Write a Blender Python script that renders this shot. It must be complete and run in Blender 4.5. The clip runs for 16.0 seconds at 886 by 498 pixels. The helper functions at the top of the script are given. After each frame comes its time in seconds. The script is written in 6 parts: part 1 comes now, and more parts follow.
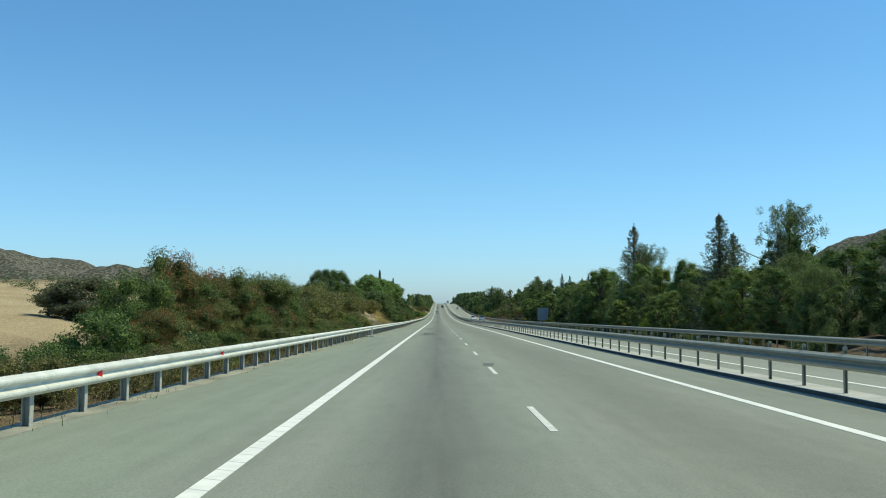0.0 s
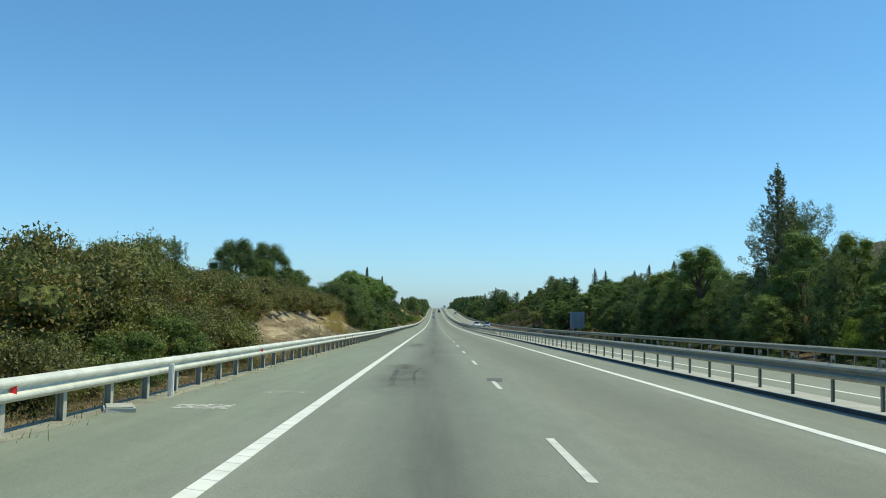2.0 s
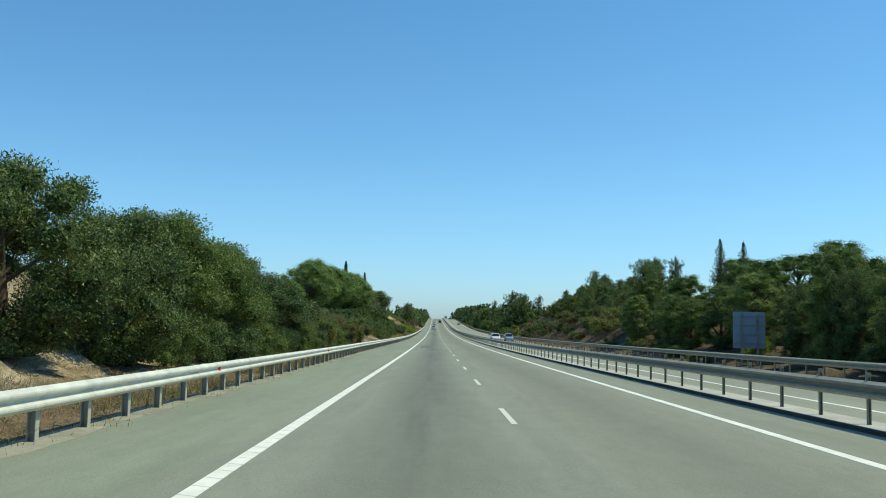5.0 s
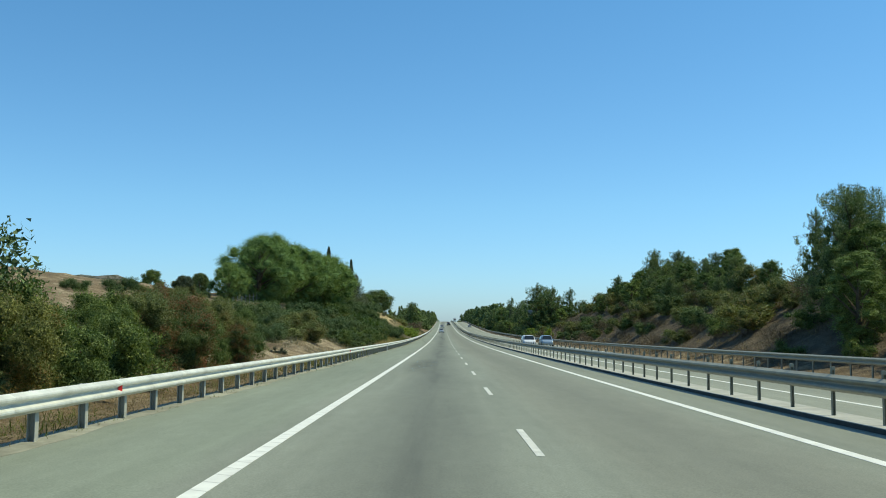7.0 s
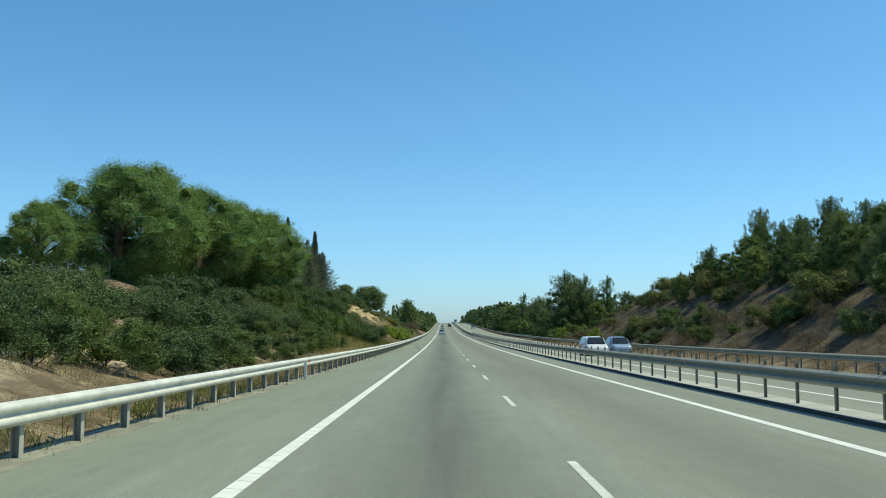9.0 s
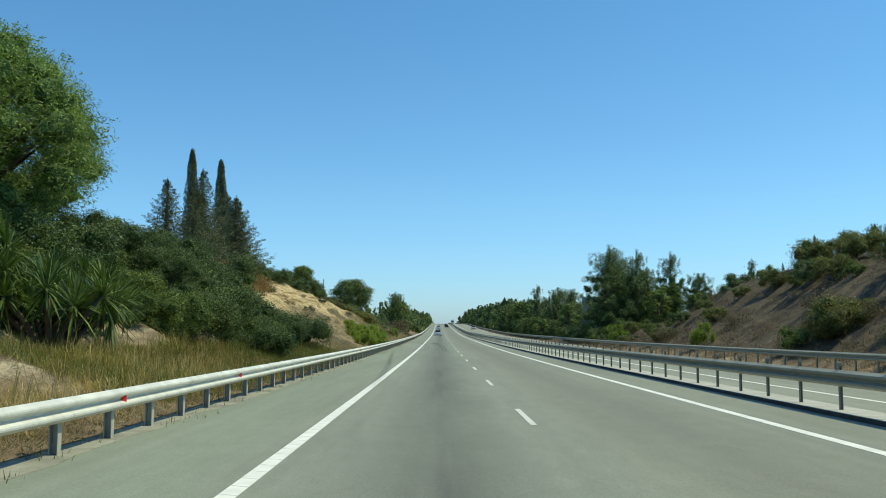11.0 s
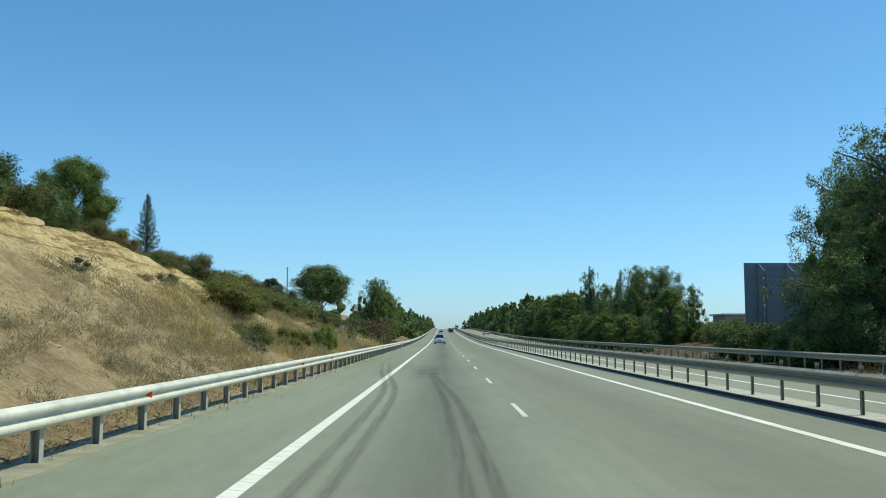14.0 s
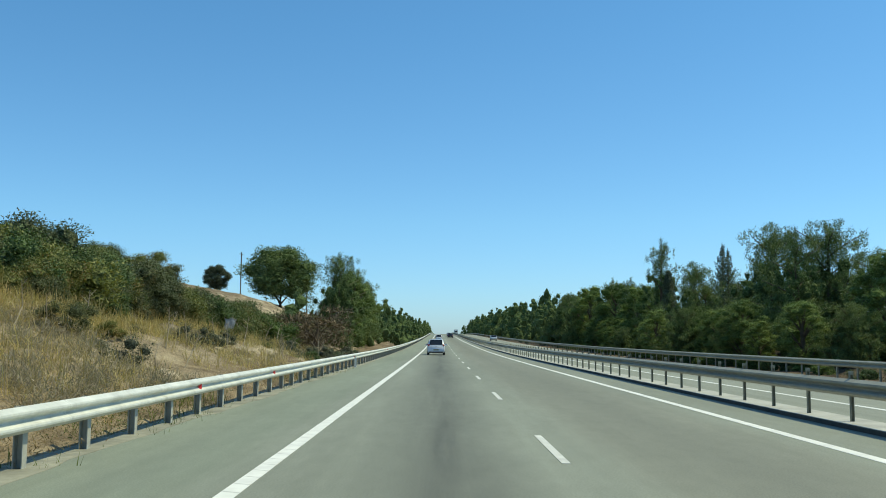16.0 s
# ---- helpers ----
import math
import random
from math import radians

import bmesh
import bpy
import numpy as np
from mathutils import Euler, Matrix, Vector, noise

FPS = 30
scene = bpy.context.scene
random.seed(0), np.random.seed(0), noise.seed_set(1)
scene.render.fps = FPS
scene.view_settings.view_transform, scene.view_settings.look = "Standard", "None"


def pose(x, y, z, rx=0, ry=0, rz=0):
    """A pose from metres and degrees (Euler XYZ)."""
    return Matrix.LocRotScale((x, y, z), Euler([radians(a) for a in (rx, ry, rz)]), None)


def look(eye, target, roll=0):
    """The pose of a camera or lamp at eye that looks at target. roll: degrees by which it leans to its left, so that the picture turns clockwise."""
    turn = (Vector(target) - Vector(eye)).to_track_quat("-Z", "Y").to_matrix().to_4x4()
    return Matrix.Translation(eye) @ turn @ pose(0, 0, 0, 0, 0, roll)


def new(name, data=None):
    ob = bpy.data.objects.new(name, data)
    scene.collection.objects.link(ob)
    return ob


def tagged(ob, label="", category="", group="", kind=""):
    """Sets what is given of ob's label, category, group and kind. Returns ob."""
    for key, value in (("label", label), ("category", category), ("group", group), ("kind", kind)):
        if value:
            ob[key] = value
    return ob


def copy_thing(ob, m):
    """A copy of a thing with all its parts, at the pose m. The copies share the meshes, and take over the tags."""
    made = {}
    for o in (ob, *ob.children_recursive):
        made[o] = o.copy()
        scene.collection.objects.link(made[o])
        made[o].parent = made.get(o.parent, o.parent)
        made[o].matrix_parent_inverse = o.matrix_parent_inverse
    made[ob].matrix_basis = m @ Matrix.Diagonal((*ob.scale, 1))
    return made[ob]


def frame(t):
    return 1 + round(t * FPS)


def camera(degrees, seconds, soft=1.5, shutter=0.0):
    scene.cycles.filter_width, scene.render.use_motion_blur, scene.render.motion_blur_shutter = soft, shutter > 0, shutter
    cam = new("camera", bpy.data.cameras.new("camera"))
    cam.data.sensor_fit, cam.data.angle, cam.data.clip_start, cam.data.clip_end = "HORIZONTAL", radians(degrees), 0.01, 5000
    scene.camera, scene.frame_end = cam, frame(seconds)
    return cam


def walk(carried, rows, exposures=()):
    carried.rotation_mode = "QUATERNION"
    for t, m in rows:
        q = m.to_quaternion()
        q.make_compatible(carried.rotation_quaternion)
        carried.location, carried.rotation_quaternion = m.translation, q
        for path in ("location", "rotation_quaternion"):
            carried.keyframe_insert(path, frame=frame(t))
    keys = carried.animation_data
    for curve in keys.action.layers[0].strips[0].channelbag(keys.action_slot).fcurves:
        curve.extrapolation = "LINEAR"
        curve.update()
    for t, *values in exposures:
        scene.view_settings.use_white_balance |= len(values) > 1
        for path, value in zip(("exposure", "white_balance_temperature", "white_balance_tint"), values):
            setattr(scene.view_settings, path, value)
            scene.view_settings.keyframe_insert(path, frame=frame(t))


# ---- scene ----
cam = camera(52.1, 16.0, soft=1.0)
PATH = [
    (0.0, -1.553, 0.920, 1.915, -0.307, 3.462, -0.445),
    (0.5, -1.551, 13.654, 1.731, -0.491, 3.628, -0.577),
    (1.0, -1.548, 26.772, 1.550, -0.577, 3.826, -0.698),
    (1.5, -1.546, 39.562, 1.373, -0.463, 3.758, -0.794),
    (2.0, -1.545, 52.278, 1.199, -0.541, 3.814, -1.093),
    (2.5, -1.543, 65.096, 1.023, -0.454, 3.567, -0.877),
    (3.0, -1.542, 78.084, 0.841, -0.508, 3.732, -0.824),
    (3.5, -1.508, 90.937, 0.659, -0.536, 3.490, -0.493),
    (4.0, -1.474, 103.705, 0.478, -0.394, 3.843, -0.883),
    (4.5, -1.440, 116.558, 0.296, -0.503, 4.342, -1.238),
    (7.0, -1.241, 181.401, -0.639, 0.027, 4.771, -0.340),
    (7.5, -1.324, 194.397, -0.811, 0.517, 4.628, -0.103),
    (8.0, -1.408, 207.435, -0.973, 0.752, 4.630, 0.032),
    (8.5, -1.491, 220.309, -1.127, 0.239, 4.832, -0.116),
    (11.0, -1.595, 285.539, -1.768, -0.235, 5.039, 0.061),
    (11.5, -1.583, 298.637, -1.870, -0.246, 5.003, 0.082),
    (12.0, -1.571, 311.906, -1.961, -0.273, 5.141, -0.153),
    (12.5, -1.557, 326.567, -2.040, -0.186, 5.171, -0.055),
    (13.0, -1.544, 341.642, -2.107, -0.130, 5.219, 0.024),
    (13.5, -1.570, 354.526, -2.160, -0.145, 5.483, -0.200),
    (14.0, -1.580, 367.749, -2.195, -0.066, 5.451, -0.013),
    (14.5, -1.600, 380.650, -2.214, -0.045, 5.536, 0.041),
    (15.0, -1.600, 394.013, -2.218, -0.134, 5.604, -0.022),
    (15.5, -1.590, 407.256, -2.213, -0.265, 5.803, -0.298),
    (16.0, -1.559, 421.727, -2.202, -0.206, 5.809, -0.317),
]
walk(cam, [(t, pose(x, y, z, 90 + pitch, roll, yaw)) for t, x, y, z, yaw, pitch, roll in PATH], exposures=[(0.0, 0.0), (16.0, 0.0)])

# ---- light ----
SUN_UP, SUN_ROUND = 60.0, 82.0
world = bpy.data.worlds.new("sky")
scene.world = world
world.use_nodes = True
wn = world.node_tree.nodes
sky = wn.new("ShaderNodeTexSky")
sky.sky_type, sky.sun_disc = "NISHITA", False
sky.sun_elevation, sky.sun_rotation = radians(SUN_UP), radians(SUN_ROUND)
sky.altitude, sky.air_density, sky.dust_density, sky.ozone_density = 0, 0.8, 0.5, 4.0
wn["Background"].inputs["Strength"].default_value = 0.163
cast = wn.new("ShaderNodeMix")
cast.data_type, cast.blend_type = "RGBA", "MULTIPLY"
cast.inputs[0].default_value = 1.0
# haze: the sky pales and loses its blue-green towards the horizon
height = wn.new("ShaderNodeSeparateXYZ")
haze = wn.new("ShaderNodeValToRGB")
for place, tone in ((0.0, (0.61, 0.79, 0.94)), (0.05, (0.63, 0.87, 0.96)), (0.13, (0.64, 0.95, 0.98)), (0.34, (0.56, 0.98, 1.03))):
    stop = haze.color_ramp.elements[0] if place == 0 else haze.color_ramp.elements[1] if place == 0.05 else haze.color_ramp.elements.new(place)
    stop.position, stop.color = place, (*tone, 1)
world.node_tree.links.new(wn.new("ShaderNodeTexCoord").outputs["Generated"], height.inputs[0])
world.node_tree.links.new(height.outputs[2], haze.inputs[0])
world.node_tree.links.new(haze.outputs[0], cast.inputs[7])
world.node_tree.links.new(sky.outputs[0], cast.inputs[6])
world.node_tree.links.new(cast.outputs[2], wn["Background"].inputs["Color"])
sun = new("sun", bpy.data.lights.new("sun", "SUN"))
sun.data.energy, sun.data.angle, sun.data.color = 3.9, radians(0.5), (1.0, 0.94, 0.62)
to_sun = Vector((math.cos(radians(SUN_UP)) * math.sin(radians(SUN_ROUND)), math.cos(radians(SUN_UP)) * math.cos(radians(SUN_ROUND)), math.sin(radians(SUN_UP))))
sun.matrix_world = look(to_sun * 300, (0, 0, 0))

# ---- the lie of the land ----
ROAD_Y = np.array([-80, -20, 30, 60, 100, 140, 190, 240, 300, 360, 430, 520, 620, 740, 880, 960, 1060, 1300, 4800.0])
ROAD_Z = np.array([1.6, 0.72, 0.0, -0.41, -0.97, -1.54, -2.25, -2.84, -3.38, -3.68, -3.69, -3.45, -2.46, -0.86, 1.15, 1.95, 2.1, -2.0, -30.0])
ROAD_M = np.gradient(ROAD_Z, ROAD_Y)


def road_z(y):
    """Height of the road at y along it."""
    y = np.clip(np.asarray(y, float), ROAD_Y[0], ROAD_Y[-1] - 0.001)
    i = np.clip(np.searchsorted(ROAD_Y, y, side="right") - 1, 0, len(ROAD_Y) - 2)
    h = ROAD_Y[i + 1] - ROAD_Y[i]
    s = (y - ROAD_Y[i]) / h
    return ((2 * s**3 - 3 * s**2 + 1) * ROAD_Z[i] + (s**3 - 2 * s**2 + s) * h * ROAD_M[i]
            + (3 * s**2 - 2 * s**3) * ROAD_Z[i + 1] + (s**3 - s**2) * h * ROAD_M[i + 1])


def rail_left(y):
    return np.interp(y, [13, 90, 128, 200, 235, 297, 366, 433], [-6.95, -6.65, -6.4, -6.95, -6.8, -6.4, -6.37, -6.3])


def rail_mid(y):
    return np.interp(y, [17, 133, 212, 317, 372, 438], [6.28, 6.18, 5.9, 6.05, 6.02, 5.8])


RAIL_FAR = 16.2
KERB_IN, KERB_OUT, KERB_H = -0.27, 0.5, 0.09
EDGE_LEFT, EDGE_RIGHT, OPP_EDGE, OPP_DASH, OPP_OUTER = -3.6, 4.09, 8.6, 12.1, 15.3

# height of the ground above the road, by distance outside the rail, at stations along the road
OUT = np.array([0, 1.2, 3, 5, 8, 12, 17, 25, 45, 90, 200.0])
LEFT = [
    (-80, 0, -.3, -.6, -.6, -.3, .3, .9, 1.6, 3, 6.5, 10),
    (60, 0, -.3, -.6, -.5, .0, .6, 1.2, 2, 3.4, 6.5, 10),
    (92, 0, -.1, .0, .7, 1.6, 2.2, 2.5, 2.6, 3.6, 6, 9),
    (108, 0, .2, .9, 2.1, 2.6, 2.9, 3.2, 3.2, 4, 6, 9),
    (138, 0, .2, .9, 2.1, 2.7, 3.1, 3.4, 3.5, 4, 6, 9),
    (152, 0, -.1, .0, .6, 1.6, 2.4, 2.8, 3.2, 4, 6, 9),
    (200, 0, -.1, .0, .4, 1.2, 2.0, 2.6, 3.6, 6, 8, 9),
    (216, 0, .15, .75, .9, 1.1, 1.9, 2.6, 4.0, 7, 9, 9),
    (232, 0, .2, .8, 1.0, 1.2, 1.8, 2.6, 4.4, 8, 10, 9),
    (246, 0, .3, 1.1, 1.5, 1.8, 2.3, 3.0, 4.7, 8, 10, 9),
    (262, 0, .0, .3, .8, 1.6, 2.2, 3.0, 5.0, 9, 11, 10),
    (300, 0, .1, .5, 1.1, 2.1, 3.6, 5.0, 6.5, 9, 11, 10),
    (322, 0, .1, .5, 1.2, 2.5, 4.8, 6.5, 7.2, 8, 10, 9),
    (350, 0, .2, .9, 2.2, 4.6, 6.4, 6.9, 7.2, 7.4, 8, 8),
    (385, 0, .3, 1.3, 2.8, 4.9, 6.9, 7.2, 7.3, 7.2, 7.5, 8),
    (415, 0, .3, 1.1, 2.4, 4.3, 6.3, 6.9, 7.0, 7.2, 7.5, 8),
    (436, 0, .3, .9, 1.8, 3.1, 4.7, 5.7, 6.2, 6.8, 7.5, 8),
    (458, 0, .3, .8, 1.5, 2.2, 3.6, 4.8, 5.6, 6.4, 7, 7),
    (490, 0, .1, .3, .5, .8, 2.6, 4.5, 5.7, 8.4, 7, 7),
    (560, 0, .0, .1, .3, .7, 1.6, 3.4, 7.6, 11.5, 8, 7),
    (640, 0, .0, .1, .2, .5, 1.2, 3.0, 6.0, 10, 9, 6),
    (800, 0, .0, .1, .3, .6, 1.0, 1.5, 2.0, 2, 2, 2),
    (1100, 0, .0, .0, .0, .0, .0, .0, .0, 0, 0, 0),
    (4800, 0, .0, .0, .0, .0, .0, .0, .0, 0, 0, 0),
]
RIGHT = [
    (-80, -.25, -.5, -.7, -.7, -.4, 0, .4, 1, 2, 4, 8),
    (180, -.25, -.5, -.6, -.4, 0, .5, 1.0, 2, 3, 5, 8),
    (215, -.25, -.3, .1, .7, 1.6, 2.6, 3.6, 4.2, 5, 6, 8),
    (245, -.25, -.1, .7, 1.9, 3.8, 5.6, 6.6, 7, 7, 7, 8),
    (330, -.25, -.1, .8, 2.1, 4.4, 7.0, 8.2, 8.6, 8, 8, 8),
    (370, -.25, -.1, .7, 1.8, 4.0, 6.6, 7.9, 8.0, 7, 7, 8),
    (398, -.25, -.2, .2, .8, 2.0, 3.4, 4.6, 5, 5, 6, 8),
    (420, -.25, -.3, -.3, -.2, .2, .6, 1.0, 2, 3, 4, 6),
    (560, -.25, -.3, -.3, -.2, .2, .6, 1.0, 1.5, 2, 3, 5),
    (1100, -.25, -.3, -.3, -.2, 0, 0, 0, 0, 0, 0, 0),
    (4800, -.25, -.3, -.3, -.2, 0, 0, 0, 0, 0, 0, 0),
]


def _table(rows, out, y):
    ys = np.array([r[0] for r in rows], float)
    hs = np.array([r[1:] for r in rows], float)
    i = np.clip(np.searchsorted(ys, y, side="right") - 1, 0, len(ys) - 2)
    s = np.clip((y - ys[i]) / (ys[i + 1] - ys[i]), 0, 1)
    s = s * s * (3 - 2 * s)
    j = np.clip(np.searchsorted(OUT, out, side="right") - 1, 0, len(OUT) - 2)
    w = np.clip((out - OUT[j]) / (OUT[j + 1] - OUT[j]), 0, 1)
    return (1 - s) * ((1 - w) * hs[i, j] + w * hs[i, j + 1]) + s * ((1 - w) * hs[i + 1, j] + w * hs[i + 1, j + 1])


def rough(x, y, size):
    """Cheap smooth unevenness between -1 and 1."""
    a, b = x / size, y / size
    return (np.sin(a * 2.1 + 1.3 * np.sin(b * 1.7)) + np.sin(b * 2.6 + 1.1 * np.sin(a * 1.9 + 2)) + np.sin((a + b) * 3.7 + 0.9) * 0.6) / 2.6


def ground_z(x, y):
    """Height of the ground at (x, y): arrays or numbers."""
    x, y = np.broadcast_arrays(np.asarray(x, float), np.asarray(y, float))
    left, right = rail_left(y) - 0.25 - x, x - RAIL_FAR - 0.3
    z = road_z(y) + np.where(left > 0, _table(LEFT, np.maximum(left, 0), y), np.where(right > 0, _table(RIGHT, np.maximum(right, 0), y), -0.14))
    off = np.maximum(left, right)
    # the cut slopes break into ledges
    cut = np.clip((off - 1.5) / 2, 0, 1) * np.clip((13.5 - off) / 2, 0, 1) * (left > 0)
    run = (z - road_z(y)) / 1.5 + 0.35 * rough(x, y, 6.0) + 0.2 * rough(x, y, 2.2)
    run = run - np.floor(run)
    z = z + cut * 0.75 * (run * run * (3 - 2 * run) - run) * 1.5
    far = np.clip((off - 250) / 900, 0, 1)
    z = z * (1 - far) - 4 * far
    amount = np.clip(off / 6, 0, 1)
    steep = np.clip((off - 2) / 3, 0, 1) * np.clip((14 - off) / 3, 0, 1)
    z = z + amount * (0.28 * rough(x, y, 5.0) + 0.14 * rough(x + 9, y, 1.7)) + steep * (0.2 * rough(x * 0.7, y + 3, 0.8) - 0.18 * np.abs(rough(x * 0.5 + 2, y, 1.3)))
    # rills run down the eroded rock of the high cut
    eroded = np.clip((off - 5.2) / 1.5, 0, 1) * np.clip((12.6 - off) / 1.5, 0, 1) * np.clip((y - 346) / 8, 0, 1) * np.clip((452 - y) / 12, 0, 1) * (left > 0)
    rill = np.abs(np.sin((y + 0.55 * off) * 2.1 + 1.7 * rough(x, y, 3.0)))
    z = z - eroded * (0.42 * (1 - rill) ** 2 + 0.12 * np.abs(rough(x, y, 0.6)))
    return z


# ---- materials ----
def material(name, rough_=0.7, metal=0.0, spec=0.3):
    m = bpy.data.materials.new(name)
    m.use_nodes = True
    n = m.node_tree.nodes
    b = n["Principled BSDF"]
    b.inputs["Roughness"].default_value, b.inputs["Metallic"].default_value = rough_, metal
    b.inputs["Specular IOR Level"].default_value = spec
    return m, n, m.node_tree.links, b


def noise_node(n, l, scale, detail=4.0, coord="Object", rough_=0.6, stretch=None):
    tc = n.new("ShaderNodeTexCoord") if coord != "World" else n.new("ShaderNodeNewGeometry")
    tex = n.new("ShaderNodeTexNoise")
    tex.inputs["Scale"].default_value, tex.inputs["Detail"].default_value, tex.inputs["Roughness"].default_value = scale, detail, rough_
    src = tc.outputs["Position"] if coord == "World" else tc.outputs[coord]
    if stretch:
        mp = n.new("ShaderNodeMapping")
        mp.inputs["Scale"].default_value = stretch
        l.new(src, mp.inputs[0])
        src = mp.outputs[0]
    l.new(src, tex.inputs["Vector"])
    return tex


def ramp_node(n, l, src, stops):
    r = n.new("ShaderNodeValToRGB")
    while len(r.color_ramp.elements) < len(stops):
        r.color_ramp.elements.new(0.5)
    for e, (p, c) in zip(r.color_ramp.elements, stops):
        e.position, e.color = p, (*c, 1) if len(c) == 3 else c
    l.new(src, r.inputs[0])
    return r


def mix_node(n, l, fac, a, b, blend="MIX"):
    m = n.new("ShaderNodeMix")
    m.data_type, m.blend_type = "RGBA", blend
    for sock, v in ((m.inputs[0], fac), (m.inputs[6], a), (m.inputs[7], b)):
        if isinstance(v, (int, float)):
            sock.default_value = v
        elif isinstance(v, tuple):
            sock.default_value = (*v, 1)
        else:
            l.new(v, sock)
    return m.outputs[2]


def bump_node(n, l, b, height, strength, dist=0.02):
    k = n.new("ShaderNodeBump")
    k.inputs["Strength"].default_value, k.inputs["Distance"].default_value = strength, dist
    l.new(height, k.inputs["Height"])
    l.new(k.outputs[0], b.inputs["Normal"])


def math_node(n, l, op, a, b=None, clamp=False):
    k = n.new("ShaderNodeMath")
    k.operation, k.use_clamp = op, clamp
    for sock, v in zip(k.inputs, (a, b)):
        if v is None:
            continue
        if isinstance(v, (int, float)):
            sock.default_value = v
        else:
            l.new(v, sock)
    return k.outputs[0]


def plain(name, colour, rough_=0.6, metal=0.0, vary=0.15, scale=3.0, bump=0.0, spec=0.3):
    """A surface of one colour with blotches and grain at two scales."""
    m, n, l, b = material(name, rough_, metal, spec)
    big, fine = noise_node(n, l, scale, 5), noise_node(n, l, scale * 9, 3)
    lo, hi = tuple(c * (1 - vary) for c in colour), tuple(min(1, c * (1 + vary)) for c in colour)
    c = ramp_node(n, l, big.outputs[0], [(0.3, lo), (0.7, hi)])
    g = ramp_node(n, l, fine.outputs[0], [(0.3, (1 - vary * 0.6,) * 3), (0.7, (1, 1, 1))])
    l.new(mix_node(n, l, 1.0, c.outputs[0], g.outputs[0], "MULTIPLY"), b.inputs["Base Color"])
    if bump:
        bump_node(n, l, b, fine.outputs[0], bump)
    return m


MASS = {}


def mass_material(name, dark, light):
    """The close-grown inside of a plant: leaves and twigs too crowded to tell apart, in darker leaf colours that paint
    in the shade there.
    """
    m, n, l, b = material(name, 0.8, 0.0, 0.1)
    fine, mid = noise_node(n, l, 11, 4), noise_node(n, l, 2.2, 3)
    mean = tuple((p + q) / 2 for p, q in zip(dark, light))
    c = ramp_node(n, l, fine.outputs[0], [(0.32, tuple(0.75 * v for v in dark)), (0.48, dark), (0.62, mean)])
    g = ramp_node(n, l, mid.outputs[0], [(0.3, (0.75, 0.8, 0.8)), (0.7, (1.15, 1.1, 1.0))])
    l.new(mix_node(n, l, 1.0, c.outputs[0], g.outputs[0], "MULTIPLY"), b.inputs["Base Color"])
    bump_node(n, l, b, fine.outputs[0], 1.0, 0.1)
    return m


def leaf_material(name, dark, light, accent=None, share=0.0, glow=0.25):
    """Foliage: every leaf differs a little, whole plants differ too, some leaves take the accent colour."""
    m, n, l, b = material(name, 0.55, 0.0, 0.25)
    geo, info = n.new("ShaderNodeNewGeometry"), n.new("ShaderNodeObjectInfo")
    c = ramp_node(n, l, geo.outputs["Random Per Island"], [(0.0, dark), (0.6, tuple((p + q) / 2 for p, q in zip(dark, light))), (1.0, light)])
    out = c.outputs[0]
    if accent:
        patch = noise_node(n, l, 0.55, 2)
        pick = math_node(n, l, "ADD", patch.outputs[0], math_node(n, l, "MULTIPLY", geo.outputs["Random Per Island"], 0.25))
        f = ramp_node(n, l, pick, [(0.72 - share, (0, 0, 0)), (0.8 - share, (1, 1, 1))])
        out = mix_node(n, l, f.outputs[0], out, accent)
    tone = ramp_node(n, l, info.outputs["Random"], [(0, (0.72, 0.8, 0.78)), (0.5, (1, 1, 1)), (1, (1.12, 1.06, 0.9))])
    out = mix_node(n, l, 1.0, out, tone.outputs[0], "MULTIPLY")
    growth = ramp_node(n, l, noise_node(n, l, 1.1, 3).outputs[0], [(0.3, (0.74, 0.8, 0.8)), (0.5, (1, 1, 1)), (0.7, (1.3, 1.22, 1.0))])
    out = mix_node(n, l, 1.0, out, growth.outputs[0], "MULTIPLY")
    l.new(out, b.inputs["Base Color"])
    tr = n.new("ShaderNodeBsdfTranslucent")
    l.new(mix_node(n, l, 1.0, out, (1.1, 1.25, 0.7), "MULTIPLY"), tr.inputs[0])
    sh = n.new("ShaderNodeMixShader")
    sh.inputs[0].default_value = glow
    l.new(b.outputs[0], sh.inputs[1]), l.new(tr.outputs[0], sh.inputs[2])
    l.new(sh.outputs[0], n["Material Output"].inputs[0])
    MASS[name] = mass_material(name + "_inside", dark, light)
    return m


